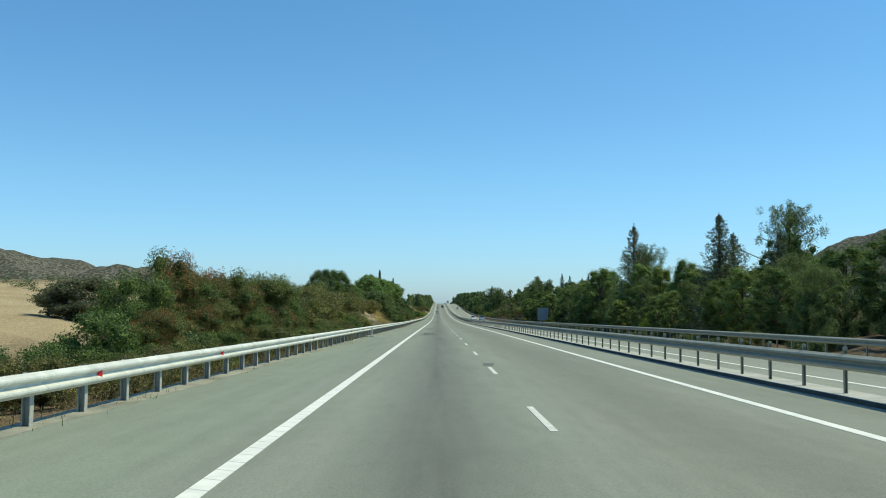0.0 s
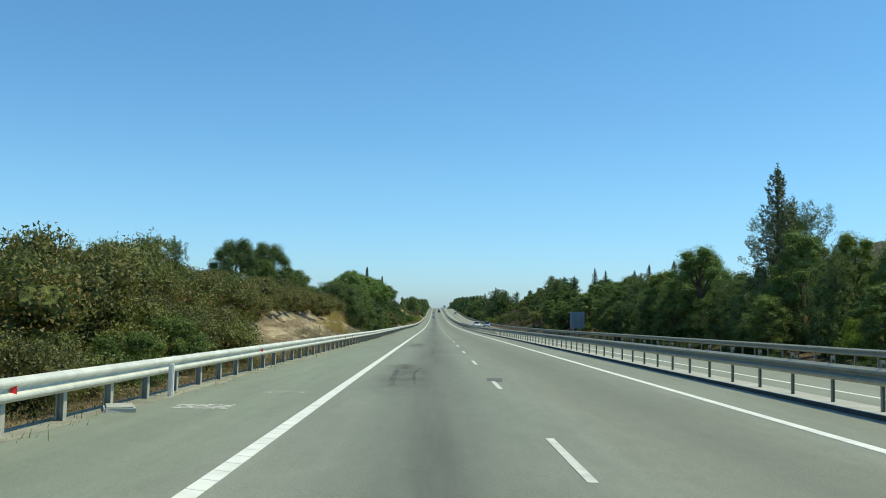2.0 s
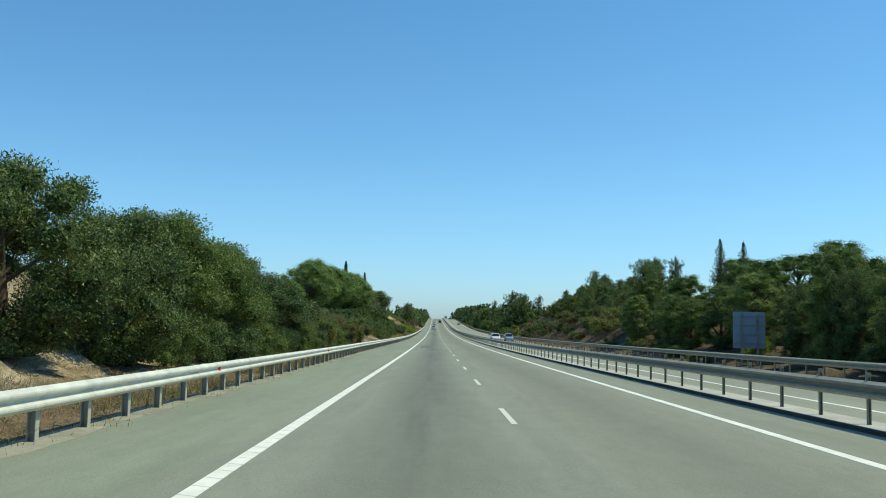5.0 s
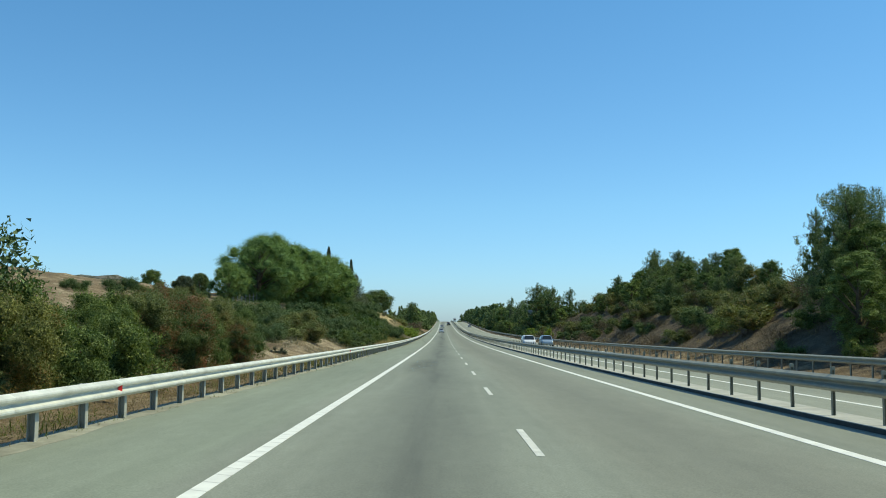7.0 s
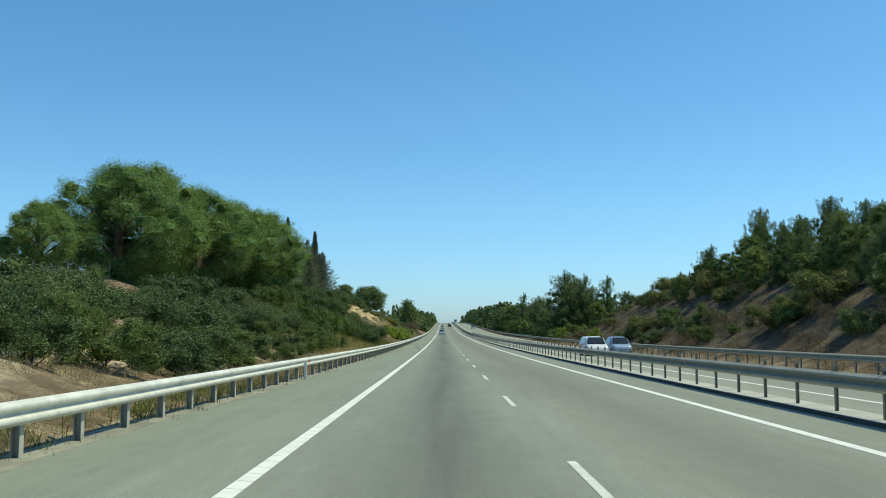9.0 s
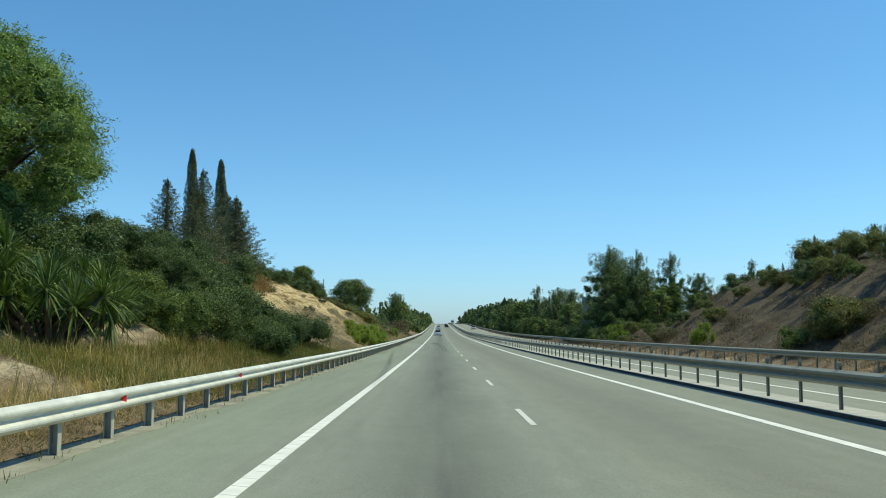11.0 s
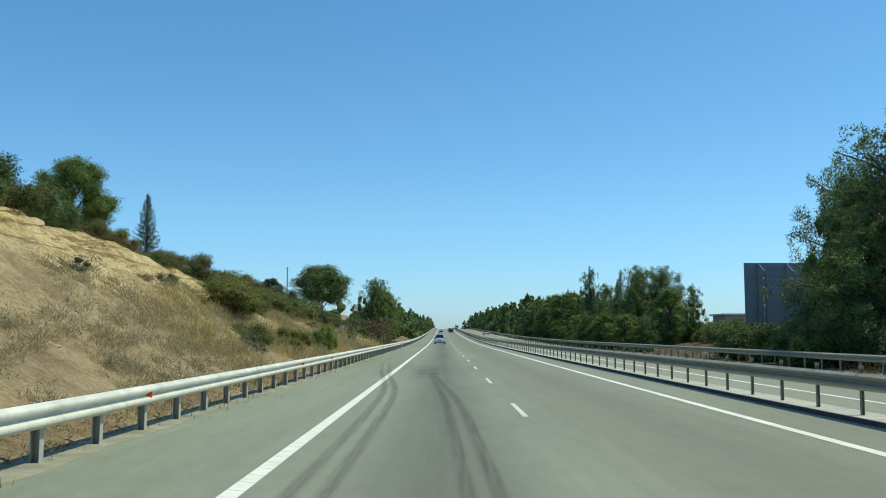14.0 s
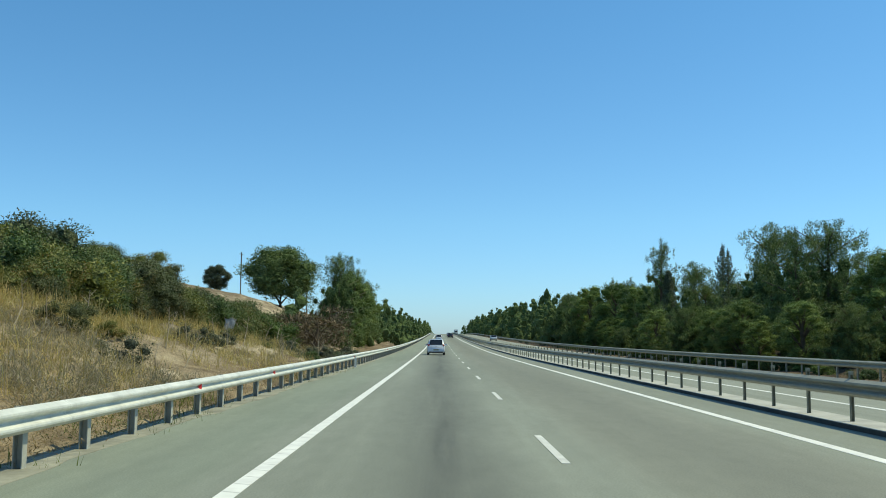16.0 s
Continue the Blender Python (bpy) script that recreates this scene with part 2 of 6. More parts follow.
def asphalt_material(name, base, lanes, tint=()):
    """Worn asphalt: long streaks, blotches, grain and specks; the middle of each lane darkened by drips."""
    m, n, l, b = material(name, 0.8, 0.0, 0.2)
    big = noise_node(n, l, 0.35, 5, "World", stretch=(1.0, 0.12, 1.0))
    blot = noise_node(n, l, 0.5, 7, "World", stretch=(1.0, 0.4, 1.0))
    streak = noise_node(n, l, 2.6, 5, "World", stretch=(1.0, 0.035, 1.0))
    mottle = noise_node(n, l, 3.5, 5, "World", stretch=(1.0, 0.35, 1.0))
    grain = noise_node(n, l, 45, 3, "World")
    c = ramp_node(n, l, big.outputs[0], [(0.3, tuple(v * 0.9 for v in base)), (0.7, tuple(v * 1.08 for v in base))])
    out = c.outputs[0]
    for tex, lo, hi in ((blot, 0.94, 1.0), (streak, 0.92, 1.05), (mottle, 0.94, 1.04), (grain, 0.80, 1.14)):
        g = ramp_node(n, l, tex.outputs[0], [(0.3, (lo,) * 3), (0.68, (hi,) * 3)])
        out = mix_node(n, l, 1.0, out, g.outputs[0], "MULTIPLY")
    sep = n.new("ShaderNodeSeparateXYZ")
    l.new(n.new("ShaderNodeNewGeometry").outputs["Position"], sep.inputs[0])
    ragged = math_node(n, l, "ADD", sep.outputs[0], math_node(n, l, "MULTIPLY", math_node(n, l, "SUBTRACT", blot.outputs[0], 0.5), 0.7))
    for centre, width, amount in lanes:
        off = math_node(n, l, "ABSOLUTE", math_node(n, l, "SUBTRACT", ragged, centre))
        band = math_node(n, l, "SUBTRACT", 1.0, math_node(n, l, "DIVIDE", off, width), True)
        band = math_node(n, l, "MULTIPLY", band, math_node(n, l, "MULTIPLY", math_node(n, l, "ADD", big.outputs[0], math_node(n, l, "SUBTRACT", streak.outputs[0], 0.5)), amount))
        out = mix_node(n, l, band, out, (0.05, 0.052, 0.05))
    for x0, x1, colour in tint:
        f = ramp_node(n, l, math_node(n, l, "DIVIDE", math_node(n, l, "SUBTRACT", ragged, x0), x1 - x0), [(0.0, (0, 0, 0)), (0.2, (1, 1, 1)), (0.8, (1, 1, 1)), (1.0, (0, 0, 0))])
        out = mix_node(n, l, f.outputs[0], out, mix_node(n, l, 1.0, out, colour, "MULTIPLY"))
    l.new(out, b.inputs["Base Color"])
    bump_node(n, l, b, grain.outputs[0], 0.3, 0.01)
    return m


def ground_material():
    m, n, l, b = material("dry_earth", 0.9, 0.0, 0.1)
    geo = n.new("ShaderNodeNewGeometry")
    sep, pos = n.new("ShaderNodeSeparateXYZ"), n.new("ShaderNodeSeparateXYZ")
    l.new(geo.outputs["True Normal"], sep.inputs[0]), l.new(geo.outputs["Position"], pos.inputs[0])
    big, mid, fine = noise_node(n, l, 0.12, 4, "World"), noise_node(n, l, 0.9, 6, "World"), noise_node(n, l, 9, 5, "World")
    strata = noise_node(n, l, 1.0, 5, "World", stretch=(0.4, 0.25, 3.0))
    brush = ramp_node(n, l, noise_node(n, l, 0.3, 5, "World").outputs[0], [(0.44, (0, 0, 0)), (0.64, (0.5, 0.5, 0.5))])
    grass = ramp_node(n, l, mid.outputs[0], [(0.3, (0.14, 0.105, 0.065)), (0.5, (0.26, 0.195, 0.12)), (0.7, (0.36, 0.28, 0.17))])
    rock = ramp_node(n, l, strata.outputs[0], [(0.34, (0.22, 0.175, 0.125)), (0.48, (0.42, 0.345, 0.23)), (0.64, (0.60, 0.51, 0.35))])
    field = ramp_node(n, l, big.outputs[0], [(0.3, (0.42, 0.325, 0.19)), (0.7, (0.52, 0.42, 0.265))])
    steep = math_node(n, l, "ADD", math_node(n, l, "SUBTRACT", 0.965, sep.outputs[2]), math_node(n, l, "MULTIPLY", math_node(n, l, "SUBTRACT", mid.outputs[0], 0.5), 0.35))
    f = ramp_node(n, l, steep, [(0.0, (0, 0, 0)), (0.1, (1, 1, 1))])
    out = mix_node(n, l, f.outputs[0], grass.outputs[0], rock.outputs[0])
    # the high cut: a pale yellow eroded band between brown soil above and below
    level = math_node(n, l, "ADD", pos.outputs[2], math_node(n, l, "MULTIPLY", math_node(n, l, "SUBTRACT", noise_node(n, l, 0.22, 4, "World").outputs[0], 0.5), 7.0))
    band = ramp_node(n, l, math_node(n, l, "MULTIPLY", math_node(n, l, "ADD", level, 4.0), 0.1), [(0.28, (0, 0, 0)), (0.42, (1, 1, 1)), (0.86, (1, 1, 1)), (0.95, (0.2,) * 3)])
    reach = ramp_node(n, l, math_node(n, l, "MULTIPLY", pos.outputs[1], 0.001), [(0.338, (0, 0, 0)), (0.352, (1, 1, 1)), (0.445, (1, 1, 1)), (0.458, (0, 0, 0))])
    side = ramp_node(n, l, math_node(n, l, "MULTIPLY", pos.outputs[0], -0.01), [(0.06, (0, 0, 0)), (0.08, (1, 1, 1)), (0.24, (1, 1, 1)), (0.26, (0, 0, 0))])
    cutting = math_node(n, l, "MULTIPLY", reach.outputs[0], side.outputs[0])
    rills = noise_node(n, l, 1.7, 6, "World", rough_=0.7, stretch=(0.45, 1.5, 0.6))
    bed = noise_node(n, l, 1.0, 4, "World", stretch=(0.12, 0.07, 2.6))
    yellow = ramp_node(n, l, rills.outputs[0], [(0.36, (0.20, 0.145, 0.08)), (0.46, (0.50, 0.39, 0.205)), (0.6, (0.66, 0.54, 0.31))])
    ledge = ramp_node(n, l, bed.outputs[0], [(0.4, (0.55, 0.5, 0.45)), (0.46, (1, 1, 1))])
    yellow = mix_node(n, l, 1.0, yellow.outputs[0], ledge.outputs[0], "MULTIPLY")
    soil = ramp_node(n, l, mid.outputs[0], [(0.3, (0.24, 0.185, 0.115)), (0.55, (0.38, 0.30, 0.185)), (0.75, (0.46, 0.37, 0.235))])
    face = mix_node(n, l, band.outputs[0], soil.outputs[0], yellow)
    away = ramp_node(n, l, math_node(n, l, "MULTIPLY", pos.outputs[0], -0.01), [(0.155, (0, 0, 0)), (0.2, (1, 1, 1))])
    out = mix_node(n, l, brush.outputs[0], out, (0.13, 0.10, 0.07))
    out = mix_node(n, l, cutting, out, face)
    # darker ground colour beyond the oncoming carriageway
    far_side = ramp_node(n, l, math_node(n, l, "MULTIPLY", pos.outputs[0], 0.01), [(0.17, (0, 0, 0)), (0.19, (1, 1, 1)), (0.45, (1, 1, 1)), (0.6, (0, 0, 0))])
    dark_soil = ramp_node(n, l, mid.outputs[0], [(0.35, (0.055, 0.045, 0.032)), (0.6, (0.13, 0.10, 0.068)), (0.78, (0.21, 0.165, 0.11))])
    out = mix_node(n, l, math_node(n, l, "MULTIPLY", far_side.outputs[0], 0.85), out, dark_soil.outputs[0])
    near = ramp_node(n, l, math_node(n, l, "MULTIPLY", pos.outputs[1], 0.001), [(0.19, (1, 1, 1)), (0.24, (0, 0, 0))])
    out = mix_node(n, l, math_node(n, l, "MULTIPLY", away.outputs[0], near.outputs[0]), out, field.outputs[0])
    g = ramp_node(n, l, fine.outputs[0], [(0.3, (0.62,) * 3), (0.65, (1.05,) * 3)])
    l.new(mix_node(n, l, 1.0, out, g.outputs[0], "MULTIPLY"), b.inputs["Base Color"])
    h = math_node(n, l, "ADD", fine.outputs[0], math_node(n, l, "ADD", mid.outputs[0], math_node(n, l, "MULTIPLY", rills.outputs[0], cutting)))
    bump_node(n, l, b, h, 0.8, 0.18)
    return m


ASPHALT = asphalt_material("worn_asphalt", (0.240, 0.258, 0.212), [(-1.55, 1.3, 0.95), (2.2, 1.4, 0.4)], [(0.3, 4.0, (1.0, 0.965, 0.95)), (-7.2, -3.7, (0.98, 1.02, 0.97))])
ASPHALT_OPP = asphalt_material("pale_asphalt", (0.27, 0.285, 0.235), [(10.3, 1.2, 0.2)])
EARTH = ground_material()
WORN_PAINT = plain("worn_road_paint", (0.64, 0.64, 0.58), 0.6, vary=0.2, scale=2.5)
PAINT = plain("road_paint", (0.78, 0.78, 0.72), 0.55, vary=0.12, scale=2.0)


def ribbed_paint():
    """White paint with raised ribs: thin slanting grooves every half metre."""
    m, n, l, b = material("ribbed_road_paint", 0.55)
    sep = n.new("ShaderNodeSeparateXYZ")
    l.new(n.new("ShaderNodeNewGeometry").outputs["Position"], sep.inputs[0])
    run = math_node(n, l, "FRACT", math_node(n, l, "MULTIPLY", math_node(n, l, "ADD", sep.outputs[1], math_node(n, l, "MULTIPLY", sep.outputs[0], 0.5)), 2.0))
    wear = noise_node(n, l, 3.0, 5, "World")
    paint = ramp_node(n, l, wear.outputs[0], [(0.3, (0.66, 0.66, 0.61)), (0.6, (0.80, 0.80, 0.74))])
    groove = ramp_node(n, l, run, [(0.0, (1, 1, 1)), (0.045, (1, 1, 1)), (0.075, (0, 0, 0))])
    l.new(mix_node(n, l, groove.outputs[0], paint.outputs[0], (0.45, 0.45, 0.41)), b.inputs["Base Color"])
    return m


RIBBED = ribbed_paint()
DUST = plain("dusty_verge", (0.30, 0.295, 0.232), 0.95, vary=0.3, scale=1.1, bump=0.4, spec=0.1)
CONCRETE = plain("kerb_concrete", (0.43, 0.43, 0.385), 0.85, vary=0.18, scale=1.5, bump=0.3)
ZINC = plain("galvanised_steel", (0.68, 0.69, 0.62), 0.5, 0.1, vary=0.2, scale=1.2)
# darker zinc tones for the median and far rails
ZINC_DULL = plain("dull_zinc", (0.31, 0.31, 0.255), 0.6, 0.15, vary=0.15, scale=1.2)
ZINC_MEDIAN = plain("olive_zinc_post", (0.27, 0.27, 0.21), 0.6, 0.05, vary=0.25, scale=2.0)
ZINC_POST = plain("grey_zinc_post", (0.46, 0.46, 0.40), 0.6, 0.05, vary=0.2, scale=2.0)
BARK = plain("bark", (0.13, 0.10, 0.07), 0.9, vary=0.3, scale=2.0, bump=0.5, spec=0.1)
# near-black concrete: paints shade onto the front of the kerb
KERB_SHADE = plain("kerb_face_shade", (0.085, 0.083, 0.072), 0.9, vary=0.25, scale=1.5, bump=0.3)
RED = plain("red_reflector", (0.62, 0.03, 0.03), 0.3, vary=0.1)


# ---- helpers for building ----
def part(name, bm, mat, parent=None, label="", smooth=False):
    """Links a bmesh as one mesh object, under a thing if one is given."""
    me = bpy.data.meshes.new(name)
    bm.to_mesh(me)
    bm.free()
    me.materials.append(mat)
    if smooth:
        me.shade_smooth()
    ob = new(name, me)
    ob.parent = parent
    if label:
        tagged(ob, label)
    return ob


def from_arrays(name, verts, faces, mat, smooth=False):
    """A mesh from arrays of points and of equal-sided faces."""
    me = bpy.data.meshes.new(name)
    verts, faces = np.asarray(verts, np.float32), np.asarray(faces, np.int32)
    k = faces.shape[1]
    me.vertices.add(len(verts)), me.loops.add(faces.size), me.polygons.add(len(faces))
    me.vertices.foreach_set("co", verts.ravel())
    me.loops.foreach_set("vertex_index", faces.ravel())
    me.polygons.foreach_set("loop_start", np.arange(0, faces.size, k, dtype=np.int32))
    me.update(calc_edges=True)
    me.materials.append(mat)
    if not smooth:
        me.shade_flat()
    return me


def grid_mesh(name, xs, ys, zfun, mat, smooth=True):
    X, Y = np.meshgrid(xs, ys)
    v = np.stack([X, Y, zfun(X, Y)], -1).reshape(-1, 3)
    w = len(xs)
    i = (np.arange(len(ys) - 1)[:, None] * w + np.arange(w - 1)[None]).ravel()
    return from_arrays(name, v, np.stack([i, i + 1, i + w + 1, i + w], 1), mat, smooth)


def slab(name, x0, x1, ys, lift, thick, mat, side=None):
    """A long strip that follows the road, with thickness; x0 and x1 may be functions of y."""
    f0 = x0 if callable(x0) else (lambda y: np.full_like(y, x0))
    f1 = x1 if callable(x1) else (lambda y: np.full_like(y, x1))
    fall = side or (lambda x: 0 * x)
    a, b, z = f0(ys), f1(ys), road_z(ys)
    za, zb = z + lift + fall(a), z + lift + fall(b)
    v = np.stack([np.stack([a, ys, za - thick], 1), np.stack([a, ys, za], 1), np.stack([b, ys, zb], 1), np.stack([b, ys, zb - thick], 1)], 1).reshape(-1, 3)
    k = np.arange(len(ys) - 1) * 4
    f = np.concatenate([np.stack([k + j, k + j + 1, k + j + 5, k + j + 4], 1)[:, ::-1] for j in range(3)])
    return from_arrays(name, v, f, mat)


def box(bm, x0, x1, y0, y1, z0, z1, bevel=0.0):
    m = Matrix.LocRotScale(((x0 + x1) / 2, (y0 + y1) / 2, (z0 + z1) / 2), None, (x1 - x0, y1 - y0, z1 - z0))
    v = bmesh.ops.create_cube(bm, size=1, matrix=m)["verts"]
    if bevel:
        e = {e for q in v for e in q.link_edges}
        bmesh.ops.bevel(bm, geom=list(e), offset=bevel, segments=2, affect="EDGES")


def extrude_y(bm, profile, y0, y1, closed=True):
    """A section in x and z, drawn out along y."""
    a = [bm.verts.new((x, y0, z)) for x, z in profile]
    b = [bm.verts.new((x, y1, z)) for x, z in profile]
    n = len(profile)
    for i in range(n if closed else n - 1):
        j = (i + 1) % n
        bm.faces.new((a[i], a[j], b[j], b[i]))
    if closed:
        bm.faces.new(a[::-1]), bm.faces.new(b)
    bmesh.ops.recalc_face_normals(bm, faces=bm.faces)


def tube(bm, pts, radii, sides=7):
    """A tapered limb through the points."""
    rings = []
    for i, (p, r) in enumerate(zip(pts, radii)):
        d = (Vector(pts[min(i + 1, len(pts) - 1)]) - Vector(pts[max(i - 1, 0)])).normalized()
        q = d.to_track_quat("Z", "Y")
        rings.append([bm.verts.new(Vector(p) + q @ Vector((r * math.cos(a), r * math.sin(a), 0))) for a in [2 * math.pi * k / sides for k in range(sides)]])
    for a, b in zip(rings, rings[1:]):
        for k in range(sides):
            bm.faces.new((a[k], a[(k + 1) % sides], b[(k + 1) % sides], b[k]))
    bm.faces.new(rings[-1])


# ---- ground and road ----
def steps(*stretches):
    return np.unique(np.concatenate([np.arange(a, b, s, dtype=float) for a, b, s in stretches]))


FINE_YS = steps((-70, 560, 0.8), (560, 1400, 10))
ROAD_YS = steps((-70, 700, 4), (700, 1400, 10), (1400, 4700, 100))
gx = np.concatenate([-np.array([3000, 2000, 1300, 900, 600, 420, 300, 220, 170, 130, 105, 85, 70, 60]), np.arange(-52, -34, 2.0), np.arange(-34, -22, 0.8), np.arange(-22, -6, 0.4),
                     np.array([-6, -4, 0, 6, 10, 15.5]), np.arange(16.2, 45, 1.1), np.array([46, 49, 53, 60, 70, 85, 110, 150, 220, 300, 420, 600, 900, 1300, 2000, 3000])])
gy = steps((-70, 90, 1.5), (90, 345, 0.6), (345, 452, 0.4), (452, 480, 0.6), (480, 520, 1.5), (520, 700, 3), (700, 1200, 12), (1200, 4700, 150))
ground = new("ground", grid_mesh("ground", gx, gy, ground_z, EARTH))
tagged(ground, "dry tan earth with pale eroded rock banks beside the motorway", "ground", kind="structure")


def crossfall(x):
    return -0.014 * np.maximum(x - 6.2, 0)


road = new("road", slab("road", lambda y: rail_left(y) + 0.1, lambda y: rail_mid(y) + KERB_IN, ROAD_YS, 0.0, 0.1, ASPHALT))
tagged(road, "worn grey asphalt carriageway with white lane markings", "road", kind="structure")
road_opp = new("road_opposite", slab("road_opposite", lambda y: rail_mid(y) + KERB_OUT, RAIL_FAR - 0.4, ROAD_YS, 0.0, 0.1, ASPHALT_OPP, crossfall))
tagged(road_opp, "pale grey asphalt carriageway for oncoming traffic behind the central barrier", "road", kind="structure")
kerb = new("kerb", slab("kerb", lambda y: rail_mid(y) + KERB_IN, lambda y: rail_mid(y) + KERB_OUT, ROAD_YS, KERB_H, 0.3, CONCRETE))
tagged(kerb, "raised concrete median kerb under the central guard rail", "kerb", kind="structure")
# thin dark strip over the kerb front, its shade put into the colour
kerb_face = new("kerb_face", slab("kerb_face", lambda y: rail_mid(y) + KERB_IN - 0.012, lambda y: rail_mid(y) + KERB_IN - 0.002, ROAD_YS, KERB_H - 0.008, 0.2, KERB_SHADE))
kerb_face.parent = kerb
tagged(kerb_face, "kerb face coloured dark to paint in its shade")
verge = new("verge", slab("verge", lambda y: rail_left(y) - 0.35, lambda y: rail_left(y) + 0.23 + 0.05 * np.sin(y * 1.3) + 0.06 * np.sin(y * 0.37) + 0.03 * np.sin(y * 3.1), FINE_YS, 0.006, 0.12, DUST))
tagged(verge, "narrow strip of dusty pale gravel at the edge of the hard shoulder", "verge", kind="structure")


def line(name, x, width, road_ob, label, fall=None, mat=PAINT):
    ob = new(name, slab(name, x - width / 2, x + width / 2, ROAD_YS, 0.005, 0.004, mat, fall))
    ob.parent = road_ob
    return tagged(ob, label)


line("edge_line", EDGE_LEFT, 0.2, road, "solid white ribbed line of the hard shoulder", None, RIBBED)
line("edge_line", EDGE_RIGHT, 0.2, road, "solid white line along the median")
line("edge_line", OPP_EDGE, 0.18, road_opp, "solid white line", crossfall)
line("edge_line", OPP_OUTER, 0.18, road_opp, "solid white line", crossfall)


def along(x, y, z=0.0, turn=0.0):
    """A pose on the road's slope."""
    s = math.degrees(math.atan2(float(road_z(y + 1) - road_z(y - 1)), 2))
    return pose(x, y, float(road_z(y)) + z, s, 0, turn)


dash_bm = bmesh.new()
box(dash_bm, -0.055, 0.055, -3.3, 0, 0.001, 0.006)
dash = part("dash", dash_bm, WORN_PAINT)
dash.parent, dash.matrix_basis = road, along(0, 4.32)
for k in range(-4, 70):
    for x, owner in ((0, road), (OPP_DASH, road_opp)):
        if (k, x) != (0, 0):
            ob = new("dash", dash.data)
            ob.parent, ob.matrix_basis = owner, along(x, 4.32 + 12 * k, float(crossfall(x)))

# ---- guard rails ----
W_BEAM = [(0.0, 0.0), (0.03, 0.02), (0.085, 0.052), (0.09, 0.075), (0.085, 0.098), (0.01, 0.14), (0.005, 0.155), (0.01, 0.17), (0.085, 0.212), (0.09, 0.235), (0.085, 0.258), (0.03, 0.29), (0.0, 0.31)]
SPAN = 4.0


def beam_mesh(name, profile, mat, sign):
    bm = bmesh.new()
    back = [(x - 0.012, z) for x, z in profile[::-1]]
    extrude_y(bm, [(sign * x, z) for x, z in profile + back], -0.05, SPAN + 0.02)
    me = bpy.data.meshes.new(name)
    bm.to_mesh(me), bm.free()
    me.materials.append(mat)
    return me


def post_mesh(name, mat, w, d, h, cap, sign):
    """A channel-section post, its web towards the road and its open side towards the traffic, with a cap if asked."""
    bm = bmesh.new()
    t = 0.012
    extrude_z = [(d / 2 - t, -w / 2), (d / 2, -w / 2), (d / 2, w / 2), (-d / 2, w / 2), (-d / 2, -w / 2 + t), (-d / 2 + t, -w / 2 + t), (-d / 2 + t, w / 2 - t), (d / 2 - t, w / 2 - t)]
    lo = [bm.verts.new((sign * x, y, -0.25)) for x, y in extrude_z]
    hi = [bm.verts.new((sign * x, y, h)) for x, y in extrude_z]
    n = len(lo)
    for i in range(n):
        bm.faces.new((lo[i], lo[(i + 1) % n], hi[(i + 1) % n], hi[i]))
    bm.faces.new(hi)
    if cap:
        box(bm, -d / 2 - 0.004, d / 2 + 0.004, -w / 2 - 0.004, w / 2 + 0.004, h - 0.06, h + 0.008)
    bmesh.ops.recalc_face_normals(bm, faces=bm.faces)
    me = bpy.data.meshes.new(name)
    bm.to_mesh(me), bm.free()
    me.materials.append(mat)
    return me


def guard_rail(label, xfun, zfun, beam_z, beam, post, post_off, phase, spots, y0=-12.0, y1=560.0, y2=1060.0):
    rail = tagged(new("guard_rail"), label, "guard rail", "guard rails along the motorway")
    rail.matrix_basis = pose(float(xfun(y0)), y0, float(road_z(y0)))
    inv = rail.matrix_basis.inverted()
    for y in np.arange(y0, y1, SPAN):
        y = y + phase
        a, b = Vector((xfun(y), y, road_z(y) + zfun(y) + beam_z)), Vector((xfun(y + SPAN), y + SPAN, road_z(y + SPAN) + zfun(y + SPAN) + beam_z))
        ob = new("beam", beam)
        ob.parent, ob.matrix_basis = rail, inv @ look(a, b) @ pose(0, 0, 0, -90)
    for y in spots:
        ob = new("post", post)
        ob.parent, ob.matrix_basis = rail, inv @ pose(xfun(y) + post_off, y, float(road_z(y) + zfun(y)))
    # the far stretch, too distant to tell its pieces apart
    ys = np.arange(float(spots[-1]) + 1.92, y2, 1.92)
    pv, pf = mesh_arrays(post)
    v = np.concatenate([pv + np.array([float(xfun(y)) + post_off, y, float(road_z(y) + zfun(y))]) for y in ys])
    me = join_faces("far_post_row", v, [[i + k * len(pv) for i in f] for k in range(len(ys)) for f in pf], post.materials[0])
    ob = tagged(new("far_post_row", me), kind="stuff")
    ob.parent, ob.matrix_basis = rail, inv
    bm = bmesh.new()
    prof = [(0.0, 0.0), (0.08 if post_off < 0 else -0.08, 0.05), (0.08 if post_off < 0 else -0.08, 0.26), (0.0, 0.31)]
    ys = np.arange(y1 + phase, y2, 12.0)
    rings = [[bm.verts.new((float(xfun(y)) + x, y, float(road_z(y) + zfun(y)) + beam_z + z)) for x, z in prof] for y in ys]
    for a, b in zip(rings, rings[1:]):
        for i in range(4):
            bm.faces.new((a[i], a[(i + 1) % 4], b[(i + 1) % 4], b[i]))
    ob = tagged(part("far_beam", bm, beam.materials[0], rail), kind="stuff")
    ob.matrix_basis = inv
    return rail


def mesh_arrays(me):
    v = np.zeros(len(me.vertices) * 3)
    me.vertices.foreach_get("co", v)
    return v.reshape(-1, 3), [list(p.vertices) for p in me.polygons]


